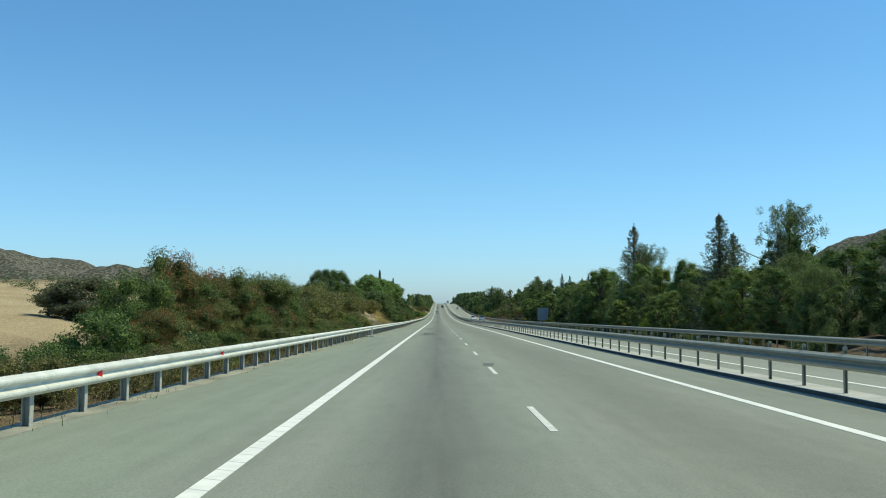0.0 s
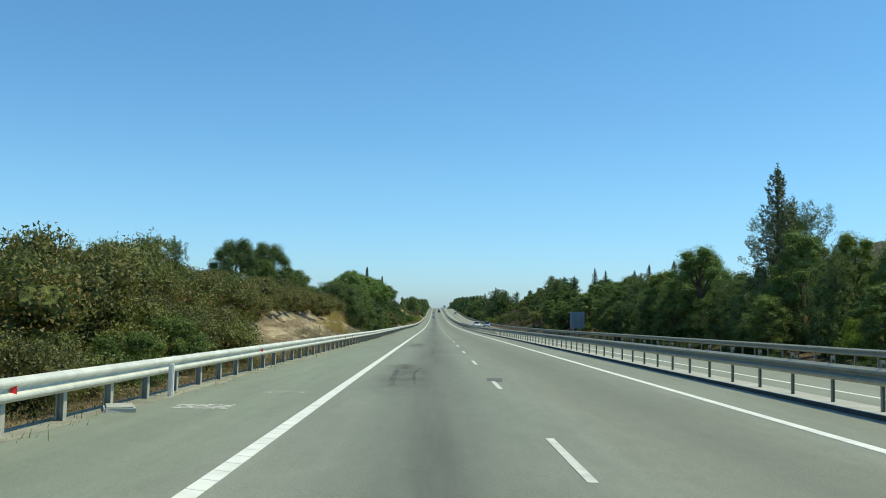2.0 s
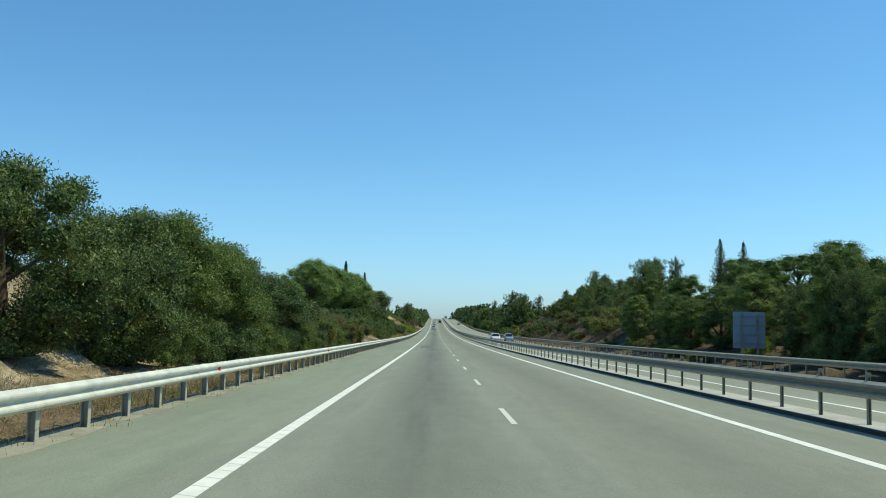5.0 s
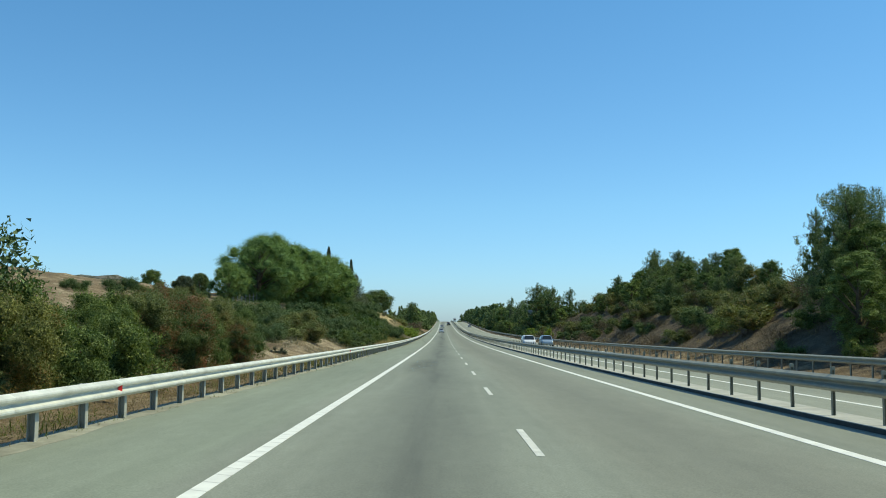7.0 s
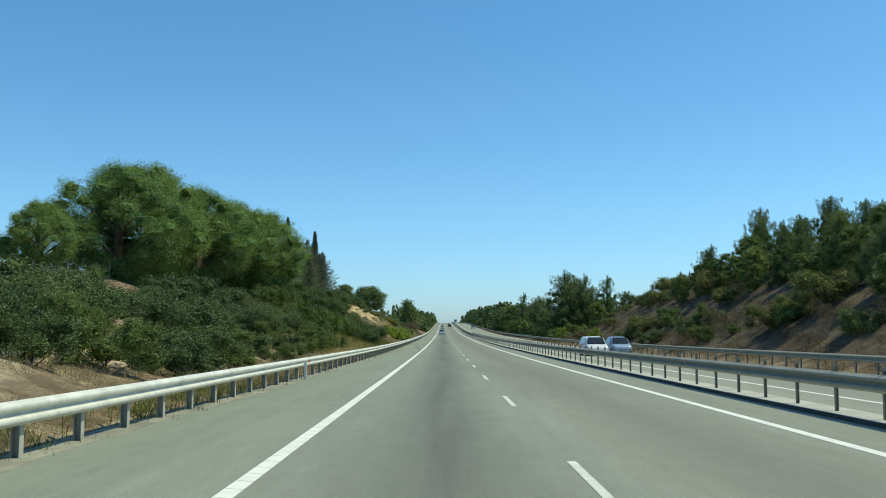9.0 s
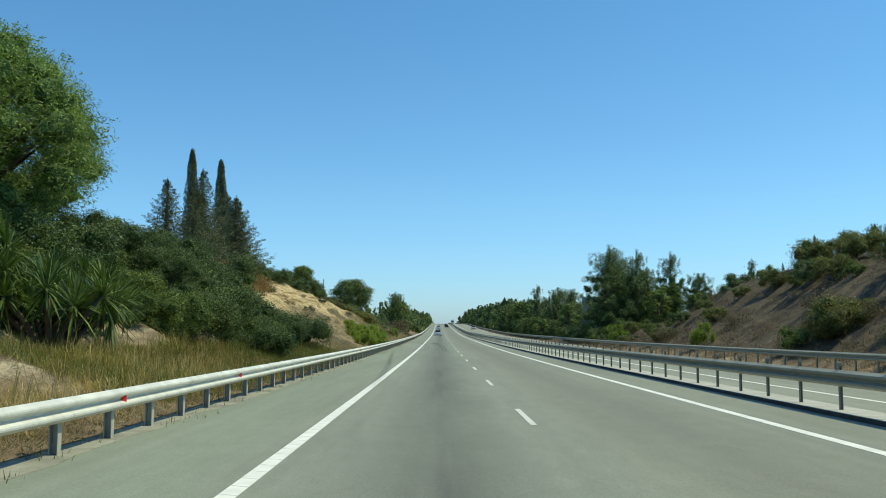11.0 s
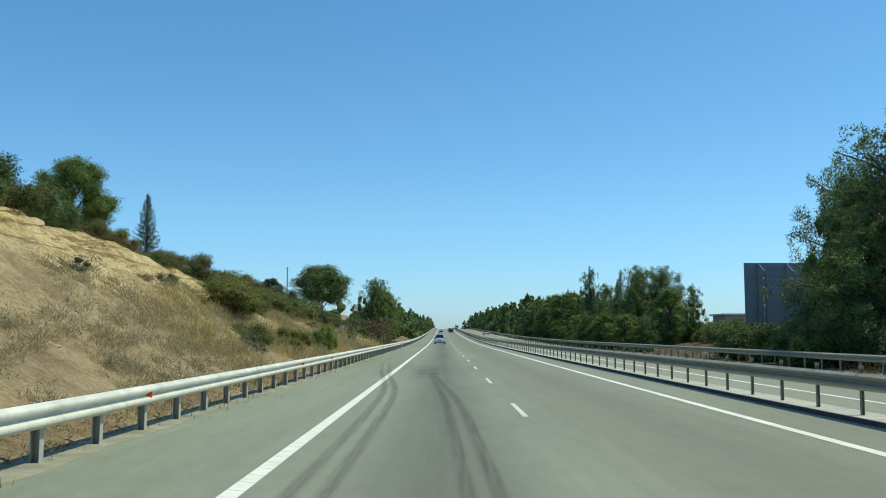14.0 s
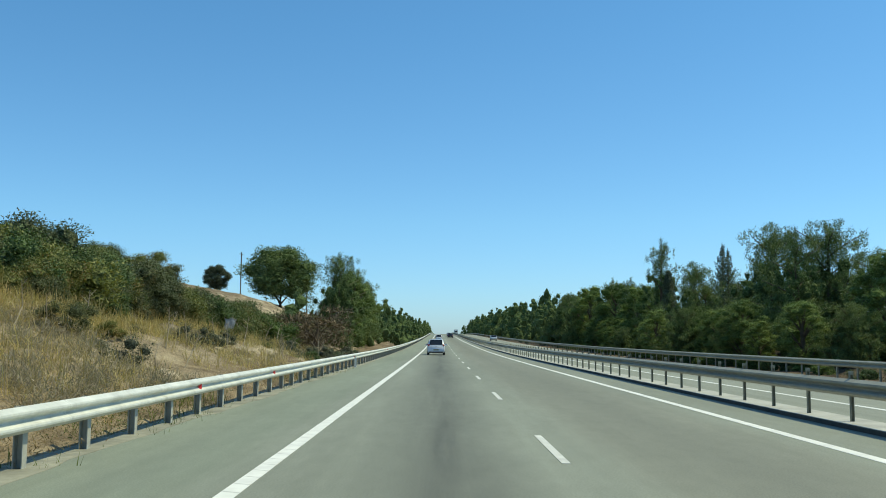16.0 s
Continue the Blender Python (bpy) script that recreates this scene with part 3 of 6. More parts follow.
def join_faces(name, v, faces, mat):
    me = bpy.data.meshes.new(name)
    me.from_pydata(v.tolist(), [], faces)
    me.materials.append(mat)
    return me


def post_places(first, *stretches):
    """Places of the posts along the road: stretches of (posts, length) from the first one on, then evenly to the end of the near rail."""
    ys = [first - 1.88 * k for k in range(int((first + 12) / 1.88), 0, -1)] + [first]
    for count, length in stretches:
        ys += list(ys[-1] + length * np.arange(1, count + 1) / count)
    return np.array(ys + list(np.arange(ys[-1] + 1.92, 560, 1.92)))


LEFT_POSTS = post_places(13.16, (62, 115.52), (43, 78.32), (55, 103.4), (29, 55.0), (35, 66.94))
MID_POSTS = post_places(16.5, (58, 115.07), (40, 78.58), (54, 104.44), (29, 56.26), (35, 67.3))
FAR_POSTS = np.arange(-11.4, 560, 2.0)
LEFT_RAIL = guard_rail("pale galvanised steel guard rail along the hard shoulder", rail_left, lambda y: 0.0, 0.41,
                       beam_mesh("beam", W_BEAM, ZINC, 1), post_mesh("post", ZINC_POST, 0.12, 0.12, 0.715, False, 1), -0.08, 1.35, LEFT_POSTS)
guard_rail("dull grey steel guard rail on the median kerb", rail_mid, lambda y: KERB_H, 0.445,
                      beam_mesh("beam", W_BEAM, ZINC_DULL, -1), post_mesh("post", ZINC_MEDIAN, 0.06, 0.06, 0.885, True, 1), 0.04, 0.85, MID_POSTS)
guard_rail("dark grey guard rail beyond the oncoming carriageway", lambda y: RAIL_FAR + 0 * y, lambda y: float(crossfall(RAIL_FAR)), 0.56,
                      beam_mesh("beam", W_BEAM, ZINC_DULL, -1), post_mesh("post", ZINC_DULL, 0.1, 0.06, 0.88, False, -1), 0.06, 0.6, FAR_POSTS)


# ---- plants ----
rng = np.random.default_rng(7)


def unit(v):
    return v / (np.linalg.norm(v, axis=-1, keepdims=True) + 1e-9)


def leaves(name, at, out, size, mat, slim=0.45, droop=0.0, up=0.3, face=1.0, hearts=None):
    """Many small pointed leaves at the points; with face, their flat sides turn outwards."""
    n = len(at)
    d = unit(unit(out) * (0.9 - 0.6 * face) + rng.normal(size=(n, 3)) * 0.65 + np.array([0, 0, up - droop]))
    s = unit(np.cross(d, unit(out) * face + rng.normal(size=(n, 3)) * (1.0 - 0.5 * face)))
    size = np.broadcast_to(size, n)[:, None]
    tip, side = d * size, s * size * slim
    v = np.stack([at - tip * 0.5 + side * 0.5, at + tip * 0.55, at - tip * 0.5 - side * 0.5], 1).reshape(-1, 3)
    f = np.arange(n * 3).reshape(-1, 3)
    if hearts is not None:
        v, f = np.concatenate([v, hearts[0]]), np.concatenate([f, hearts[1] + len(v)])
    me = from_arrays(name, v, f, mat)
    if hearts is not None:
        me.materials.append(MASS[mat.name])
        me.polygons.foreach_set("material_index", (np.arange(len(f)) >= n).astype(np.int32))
    return me


def ball(level):
    bm = bmesh.new()
    bmesh.ops.create_icosphere(bm, subdivisions=level, radius=1)
    v, f = np.array([q.co[:] for q in bm.verts]), np.array([[q.index for q in t.verts] for t in bm.faces])
    bm.free()
    return v, f


BALLS = {1: ball(1), 2: ball(2)}


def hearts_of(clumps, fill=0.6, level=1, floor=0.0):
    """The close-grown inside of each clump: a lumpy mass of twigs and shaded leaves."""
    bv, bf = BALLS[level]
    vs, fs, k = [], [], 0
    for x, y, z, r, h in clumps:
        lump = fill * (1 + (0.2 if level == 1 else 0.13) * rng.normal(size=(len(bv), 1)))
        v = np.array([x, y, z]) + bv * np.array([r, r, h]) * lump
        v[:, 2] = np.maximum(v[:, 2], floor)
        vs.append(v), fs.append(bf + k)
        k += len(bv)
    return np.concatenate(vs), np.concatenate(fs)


def clump_points(clumps, per_area, inner=0.3, core=40, spray=0.32):
    """Points on and in ellipsoids (x, y, z, rx, rz), thicker towards their skin: places, ways out and sizes.
    Each ellipsoid also has a core of larger sprays that stop the light."""
    at, out, big = [], [], []
    for x, y, z, r, h in clumps:
        n = max(20, int(per_area * r * (r + h) * 2 * math.pi))
        d = unit(rng.normal(size=(n, 3)))
        bump = 1 + 0.18 * np.sin(d[:, 0] * 7 + x * 3) * np.sin(d[:, 1] * 6 + y) + 0.14 * np.sin(d[:, 2] * 9 + z * 2)
        k = np.where(rng.random(n) < inner, rng.random(n) * 0.7, 0.62 + 0.46 * rng.random(n) ** 1.2) * bump
        at.append(np.array([x, y, z]) + d * np.array([r, r, h]) * k[:, None])
        out.append(d)
        big.append(np.zeros(n))
        d = unit(rng.normal(size=(core, 3)))
        at.append(np.array([x, y, z]) + d * np.array([r, r, h]) * (0.55 * rng.random((core, 1)) ** 0.5))
        out.append(rng.normal(size=(core, 3)))
        big.append(np.full(core, min(r * 0.42, spray)))
    return np.concatenate(at), np.concatenate(out), np.concatenate(big)


def sizes(leaf, big):
    return np.where(big > 0, big, leaf * (0.65 + 0.7 * rng.random(len(big))))


def plant(name, label, category, stem_bm, crown_me, group=""):
    root = tagged(new(name), label, category, group)
    part("trunk" if category == "tree" else "stem", stem_bm, BARK, root, smooth=True)
    c = new("crown", crown_me)
    c.parent = root
    return root


def limbs(bm, clumps, height, girth, base=0.0, lean=0.0):
    """A trunk, and a limb to each larger clump."""
    top = Vector((lean, 0, height))
    pts = [Vector((0, 0, -0.4)), Vector((lean * 0.2 + 0.05, 0.04, height * 0.35)), Vector((lean * 0.6 - 0.04, -0.05, height * 0.7)), top]
    tube(bm, pts, [girth, girth * 0.85, girth * 0.6, girth * 0.25])
    for x, y, z, r, h in clumps:
        k = min(max(z / height - 0.3, 0.12), 0.85)
        a = pts[0].lerp(top, k)
        b = Vector((x, y, z))
        tube(bm, [a, a.lerp(b, 0.55) + Vector((0, 0, 0.1 * r)), b], [girth * 0.4, girth * 0.25, girth * 0.08], 5)


def bush(label, mat, w=2.0, h=2.4, leaf=0.064, dense=290, name="bush", shoots=24, slim=0.7, n=14):
    clumps = [(0, 0, h * 0.36, w * 0.42, h * 0.36)]
    for i in range(n):
        a, r = i * 2.4 + rng.random(), w * (0.28 + 0.42 * rng.random())
        k = w * (0.15 + 0.16 * rng.random())
        z = h * (0.12 + 0.74 * rng.random()) * (1.08 - 0.45 * r / w)
        clumps.append((math.cos(a) * r, math.sin(a) * r, z, k, k * (0.85 + 0.4 * rng.random())))
    at, out, big = clump_points(clumps[1:], dense, 0.04, 0)
    # sprigs rise from the crown and break its outline
    skin = np.flatnonzero((out[:, 2] > 0.2) & (big == 0))
    pick = rng.choice(skin, shoots)
    lean = unit(out[pick] * 0.6 + rng.normal(size=(shoots, 3)) * 0.2 + np.array([0, 0, 0.8]))
    reach = 0.05 * h * (0.3 + rng.random((shoots, 1)))
    foot = at[pick]
    for k in np.linspace(0, 1, 11):
        at = np.concatenate([at, foot + lean * reach * k + rng.normal(size=(shoots, 3)) * leaf * 0.25])
        out, big = np.concatenate([out, lean]), np.concatenate([big, np.zeros(shoots)])
    keep = at[:, 2] > -0.1
    me = leaves("crown", at[keep], out[keep], sizes(leaf, big[keep]), mat, slim, hearts=hearts_of(clumps, 0.5, 2) if slim > 0.35 else None)
    bm = bmesh.new()
    limbs(bm, clumps[1:6], h * 0.7, 0.06)
    return plant(name, label, "bush", bm, me)


def broadleaf(label, mat, w=3.0, h=6.0, leaf=0.16, dense=30, bare=0.25, name="tree", droop=0.0, n=16):
    clumps = []
    for i in range(n):
        a, k = i * 2.4 + rng.random(), rng.random()
        z = h * (bare + (0.92 - bare) * (i + 0.5) / n)
        belly = math.sin(math.pi * min(0.93, max(0.1, (z / h - bare * 0.6) / (1 - bare * 0.6)))) ** (0.6 if not droop else 0.95)
        r = w * ((0.27 if n < 26 else 0.2 if n < 60 else 0.13) + 0.14 * k)
        d = max(0, w * belly - r * 0.7) * (0.5 + 0.5 * rng.random())
        clumps.append((math.cos(a) * d, math.sin(a) * d, z - r * 0.25, r, r * (0.8 + 1.3 * droop)))
    at, out, big = clump_points(clumps, dense, 0.04, 0)
    if droop:
        # hanging strands
        m = 2600
        pick = rng.integers(len(at), size=m)
        drop = rng.random((m, 1)) ** 1.5 * 0.9
        at = np.concatenate([at, at[pick] - np.concatenate([np.zeros((m, 2)), drop], 1)])
        out, big = np.concatenate([out, np.tile([0, 0, -1.2], (m, 1))]), np.concatenate([big, np.zeros(m)])
    keep = at[:, 2] > 0.1
    me = leaves("crown", at[keep], out[keep], sizes(leaf, big[keep]), mat, 0.6 if not droop else 0.35, droop * 3.2, 0.3, 1.0 if not droop else 0.7, hearts_of(clumps, 0.62 if not droop else 0.55))
    bm = bmesh.new()
    limbs(bm, clumps[::2], h * 0.75, 0.03 * h)
    return plant(name, label, "tree", bm, me)


def pine(label, mat, w=2.6, h=8.0, leaf=0.105, dense=125, bare=0.04, name="pine_tree", boughs=34):
    """Open irregular pine: boughs that rise outwards, each with upright tufts along its outer half, and thin leaders on top."""
    tufts, stems = [], []
    lean = rng.normal() * 0.03
    for i in range(boughs):
        k = (i + rng.random()) / boughs
        z = h * (bare + (0.9 - bare) * k)
        shape = (1.1 - 0.75 * k ** 1.9)
        spread = w * shape * (0.45 + 0.6 * rng.random())
        a = i * 2.4 + rng.random() * 0.9
        rise = (0.35 + 0.35 * k) * spread
        p = Vector((math.cos(a) * spread + lean * z, math.sin(a) * spread, z + rise))
        foot = Vector((lean * z, 0, z))
        for j in (0.2, 0.42, 0.62, 0.82, 1.0):
            q = foot.lerp(p, j) + Vector(rng.normal(size=3) * 0.07 * w)
            r = w * (0.085 + 0.06 * rng.random()) * (1.15 - 0.5 * k) * (1.3 - 0.5 * j)
            tufts.append((*q, r, r * 1.6))
        stems.append((p, z))
    for i in range(15):
        a, d = i * 2.2, w * 0.5 * rng.random()
        tufts.append((math.cos(a) * d + lean * h, math.sin(a) * d, h * (0.78 + 0.2 * rng.random() * (1 - d / w)), w * 0.05, h * 0.06))
    for k in (0.88, 0.93, 0.98):
        tufts.append((lean * h, 0, h * k, w * 0.07, h * 0.04))
    at, out, big = clump_points(tufts, dense, 0.15, 4, 0.2)
    keep = at[:, 2] > 0.1
    inner = [c for c in tufts if math.hypot(c[0], c[1]) < 0.6 * w and c[2] < 0.66 * h]
    me = leaves("crown", at[keep], out[keep], sizes(leaf, big[keep]), mat, 0.3, 0.0, 0.9, 0.5, hearts_of(inner, 0.6))
    bm = bmesh.new()
    tube(bm, [(0, 0, -0.4), (0.08, 0, h * 0.3), (lean * h * 0.6, 0.08, h * 0.65), (lean * h, 0, h * 0.97)], [0.02 * h, 0.016 * h, 0.01 * h, 0.02])
    for p, z in stems[::2]:
        tube(bm, [(lean * z * 0.8, 0, z * 0.95), (p[0] * 0.5, p[1] * 0.5, z * 0.6 + p[2] * 0.4), p], [0.006 * h, 0.004 * h, 0.015], 4)
    return plant(name, label, "tree", bm, me)


def conifer(label, mat, w=1.7, h=9.0, leaf=0.12, name="conifer_tree", tiers=30, per=620):
    """A conical tree of separate branches that sweep out and up, with a ragged outline and gaps near the top."""
    at, out, big = [], [], []
    for i in range(tiers):
        k = (i + 0.5) / tiers
        reach = w * (1 - k) ** 0.8 + 0.12
        arms = 5 if k < 0.85 else 3
        for j in range(arms):
            a = j * 6.283 / arms + i * 1.9 + rng.random() * 0.7
            span = reach * (0.65 + 0.55 * rng.random())
            n = max(6, int(per / arms * (1.25 - k)))
            s = rng.random(n) ** 0.7
            side = rng.normal(size=n) * 0.16 * span * (1.15 - s)
            z = h * (0.05 + 0.93 * k) + span * (0.25 * s - 0.18 * np.sin(s * 3)) + rng.normal(size=n) * 0.09
            at.append(np.stack([np.cos(a) * s * span - np.sin(a) * side, np.sin(a) * s * span + np.cos(a) * side, z], 1))
            out.append(np.tile([math.cos(a), math.sin(a), 0.35], (n, 1)))
            big.append(np.zeros(n))
        m = 16
        at.append(np.stack([rng.normal(size=m) * reach * 0.25, rng.normal(size=m) * reach * 0.25, h * (0.05 + 0.93 * k) + rng.normal(size=m) * 0.15], 1))
        out.append(rng.normal(size=(m, 3))), big.append(np.full(m, 0.14 + reach * 0.16))
    at.append(np.stack([np.zeros(30), np.zeros(30), h * (0.93 + 0.09 * rng.random(30))], 1))
    out.append(np.tile([0, 0, 1.0], (30, 1))), big.append(np.zeros(30))
    at, out, big = np.concatenate(at), np.concatenate(out), np.concatenate(big)
    me = leaves("crown", at, out, sizes(leaf, big), mat, 0.36, 0.0, 0.25, 0.4)
    bm = bmesh.new()
    tube(bm, [(0, 0, -0.4), (0, 0, h * 0.5), (0, 0, h * 0.98)], [0.018 * h, 0.012 * h, 0.015])
    return plant(name, label, "tree", bm, me)


def column(label, mat, w=0.75, h=9.0, leaf=0.13, name="cypress_tree"):
    """A slim upright cypress of pressed sprays."""
    n = 14000
    k = rng.random(n)
    a = rng.random(n) * 6.283
    z = h * (0.05 + 0.95 * k)
    swell = np.sin(np.pi * np.clip(0.12 + 0.86 * k, 0, 1)) ** 0.55
    lobe = 1 + 0.22 * np.sin(a * 4 + z * 0.8) + 0.12 * np.sin(z * 3.1 + a * 2)
    r = w * swell * lobe * np.where(rng.random(n) < 0.25, rng.random(n), 0.75 + 0.3 * rng.random(n))
    at = np.stack([np.cos(a) * r, np.sin(a) * r, z], 1)
    out = np.stack([np.cos(a) * 0.6, np.sin(a) * 0.6, np.full(n, 1.3)], 1)
    big = np.where(rng.random(n) < 0.06, 0.5, 0.0)
    at[big > 0, :2] *= 0.5
    me = leaves("crown", at, out, sizes(leaf, big), mat, 0.4, 0.0, 0.5, 0.5)
    bm = bmesh.new()
    tube(bm, [(0, 0, -0.4), (0, 0, h * 0.5), (0, 0, h * 0.96)], [0.018 * h, 0.012 * h, 0.015])
    return plant(name, label, "tree", bm, me)


GREEN = leaf_material("green_leaves", (0.06, 0.098, 0.028), (0.21, 0.275, 0.085))
GREEN_RED = leaf_material("turning_leaves", (0.062, 0.092, 0.03), (0.2, 0.25, 0.08), (0.27, 0.105, 0.05), 0.125)
OLIVE = leaf_material("olive_green_leaves", (0.092, 0.11, 0.038), (0.27, 0.285, 0.1), (0.20, 0.15, 0.065), 0.02)
OLIVE_BROWN = leaf_material("brownish_olive_leaves", (0.094, 0.094, 0.036), (0.25, 0.24, 0.088), (0.15, 0.115, 0.06), 0.0)
DARK = leaf_material("dark_green_leaves", (0.048, 0.08, 0.03), (0.16, 0.22, 0.08), glow=0.15)
LIGHT = leaf_material("light_green_leaves", (0.095, 0.14, 0.038), (0.28, 0.345, 0.105), glow=0.22)
BRIGHT = leaf_material("bright_green_leaves", (0.105, 0.168, 0.028), (0.364, 0.434, 0.084), glow=0.35)
PEPPER = leaf_material("pepper_leaves", (0.085, 0.145, 0.048), (0.275, 0.385, 0.13), glow=0.3)
NEEDLE = leaf_material("pine_needles", (0.072, 0.108, 0.038), (0.235, 0.295, 0.105), glow=0.14)
NEEDLE_DARK = leaf_material("cypress_sprays", (0.058, 0.074, 0.048), (0.175, 0.205, 0.128), glow=0.14)
GREY = leaf_material("grey_green_leaves", (0.08, 0.09, 0.065), (0.18, 0.19, 0.13))
MAQUIS = leaf_material("grey_olive_leaves", (0.062, 0.074, 0.038), (0.19, 0.21, 0.1), (0.17, 0.13, 0.06), 0.03, glow=0.18)
GREY_DARK = leaf_material("olive_tree_leaves", (0.0576, 0.0704, 0.0448), (0.166, 0.179, 0.109))
RUST = leaf_material("rust_brown_twigs", (0.085, 0.064, 0.042), (0.2, 0.145, 0.09), glow=0.1)

KIT = {
    "green": [bush("dense green roadside bush with small leaves", GREEN), bush("tall green leafy bush behind the guard rail", GREEN, 1.8, 3.0)],
    "big": [bush("large green bush with upright shoots", GREEN, 2.1, 4.2, 0.068, 330, n=22, slim=0.6), bush("large yellowish green bush with loose shoots", OLIVE, 2.2, 4.2, 0.068, 330, n=22, slim=0.6)],
    "red": [bush("large green bush turning red in patches", GREEN_RED, 2.3, 4.2, 0.068, 330, n=22, slim=0.6)],
    "olive": [bush("olive green dry shrub on the bank", OLIVE, 2.0, 2.2, 0.062, name="shrub"), bush("low yellowish green shrub on the bank", OLIVE, 2.4, 1.8, 0.062, name="shrub")],
    "hedge": [bush("soft brownish olive shrub of the hedge on the bank", OLIVE_BROWN, 2.1, 2.2, 0.058, 310, "hedge_shrub", 20), bush("dense olive shrub of the hedge on the bank", OLIVE_BROWN, 2.4, 2.0, 0.058, 310, "hedge_shrub", 20)],
    "dark": [bush("dark green dense evergreen shrub", DARK, 2.0, 2.4, name="shrub"), bush("low dark green evergreen shrub", DARK, 2.6, 2.0, name="shrub")],
    "maquis": [bush("dark grey-green evergreen shrub on the slope", MAQUIS, 2.1, 2.4, 0.062, name="shrub"), bush("wide dark olive shrub on the slope", MAQUIS, 2.5, 2.0, 0.062, name="shrub")],
    "bright": [bush("bright yellow-green leafy bush in sun", BRIGHT, 1.9, 2.2, 0.07, 230)],
    "grey": [bush("low grey-green dry shrub on earth", GREY, 1.6, 1.3, 0.065, 140, name="dry_shrub")],
    "rust": [bush("brownish dry shrub with bare twigs", RUST, 1.7, 1.6, 0.13, 70, name="dry_shrub", slim=0.2)],
    "round": [broadleaf("dark green round-headed carob tree", DARK, 3.2, 5.5, 0.085, 190, 0.02, n=38), broadleaf("green round-headed tree with dense crown", GREEN, 3.0, 5.5, 0.085, 190, 0.02, n=38)],
    "tall": [broadleaf("light green broad-leaved tree in the wood", LIGHT, 2.4, 8.0, 0.085, 105, 0.04, n=44), broadleaf("green broad-leaved tree in the wood", GREEN, 2.7, 8.0, 0.085, 105, 0.04, n=44)],
    "pepper": [broadleaf("large pepper tree with drooping green foliage", PEPPER, 5.0, 10.0, 0.13, 88, 0.05, "pepper_tree", 0.16, 70), broadleaf("broad green pepper tree with hanging strands", PEPPER, 4.6, 10.0, 0.13, 88, 0.05, "pepper_tree", 0.16, 70)],
    "pine": [pine("open-crowned green pine tree with sky gaps", NEEDLE, 2.8, 8.0, boughs=46), pine("ragged green pine tree with thin leaders", NEEDLE, 3.0, 7.5, boughs=48), pine("slender light green young pine tree", NEEDLE, 2.3, 8.5, boughs=42)],
    "umbrella": [broadleaf("spreading umbrella pine tree with bare trunk", NEEDLE, 4.6, 9.0, 0.2, 42, 0.27, "umbrella_pine_tree", 0.0, 22)],
    "conifer": [conifer("dark conical conifer with ragged branch tips", NEEDLE_DARK), conifer("dark green spruce-like conifer with tiered branches", NEEDLE_DARK, 2.1, 8.5)],
    "column": [column("slim dark columnar cypress tree", NEEDLE_DARK)],
    "far_green": [bush("green roadside bush beyond the oncoming carriageway", GREEN, 2.0, 2.4, 0.09, 110, shoots=20), bush("dark evergreen shrub beyond the oncoming carriageway", DARK, 2.3, 2.4, 0.09, 110, "evergreen_bush", 20)],
    "far_olive": [bush("olive green shrub on the far bank", OLIVE, 2.2, 2.2, 0.09, 110, "scrub_bush", 20), bush("brownish dry shrub on the far bank", RUST, 1.9, 2.0, 0.09, 110, "dry_shrub", 20, 0.3)],
    "field": [broadleaf("small grey-green olive tree in the field", GREY_DARK, 1.5, 2.6, 0.075, 400, 0.22, "olive_tree", n=30)],
}
HEIGHT = {"maquis": 2.2, "green": 2.7, "big": 4.2, "red": 4.2, "olive": 2.0, "hedge": 2.1, "dark": 2.2, "bright": 2.2, "grey": 1.3, "rust": 1.6, "round": 5.5, "tall": 8.0, "pepper": 10.0, "pine": 8.0, "umbrella": 9.0, "conifer": 8.8, "column": 9.0, "field": 2.6, "far_green": 2.4, "far_olive": 2.1}
USED = set()


def put(kind, x, y, h=None, wide=1.0, group="", sink=0.1, which=None):
    """One plant of the kind, of height h, on the ground at (x, y)."""
    kit = KIT[kind]
    src = kit[int(rng.integers(len(kit))) if which is None else which]
    s = (h or HEIGHT[kind] * (0.8 + 0.4 * rng.random())) / HEIGHT[kind]
    w = s * wide * (0.9 + 0.2 * rng.random())
    m = Matrix.LocRotScale((x, y, float(ground_z(x, y)) - sink), Euler((0, 0, rng.random() * 6.28)), (w, w, s))
    if src.name not in USED:
        USED.add(src.name)
        src.matrix_basis = m
        return tagged(src, group=group)
    return tagged(copy_thing(src, m @ Matrix.Diagonal((*[1 / v for v in src.scale], 1))), group=group)


def top(kind, x, y, dz, wide=1.0, group="", which=None):
    """A plant whose top stands dz above the road."""
    return put(kind, x, y, dz + float(road_z(y)) - float(ground_z(x, y)) + 0.1, wide, group, which=which)


def row(kinds, y0, y1, step, x0, x1, h0, h1, wide=1.0, group="", side=-1):
    """Plants along the road between y0 and y1, x0 to x1 metres outside the rail."""
    y = y0
    while y < y1:
        off = x0 + (x1 - x0) * rng.random()
        x = float(rail_left(y)) - off if side < 0 else RAIL_FAR + off
        if side > 0 and 168 < y < 197 and off < 8:
            off, x = 8.5, RAIL_FAR + 8.5  # the road sign stands clear
        put(kinds[int(rng.integers(len(kinds)))], x, y, h0 + (h1 - h0) * rng.random(), wide, group)
        y += step * (0.7 + 0.6 * rng.random())


SHRUBS, BANK, WOOD = "shrubs along the hard shoulder", "shrubs on the bank", "trees beyond the oncoming carriageway"
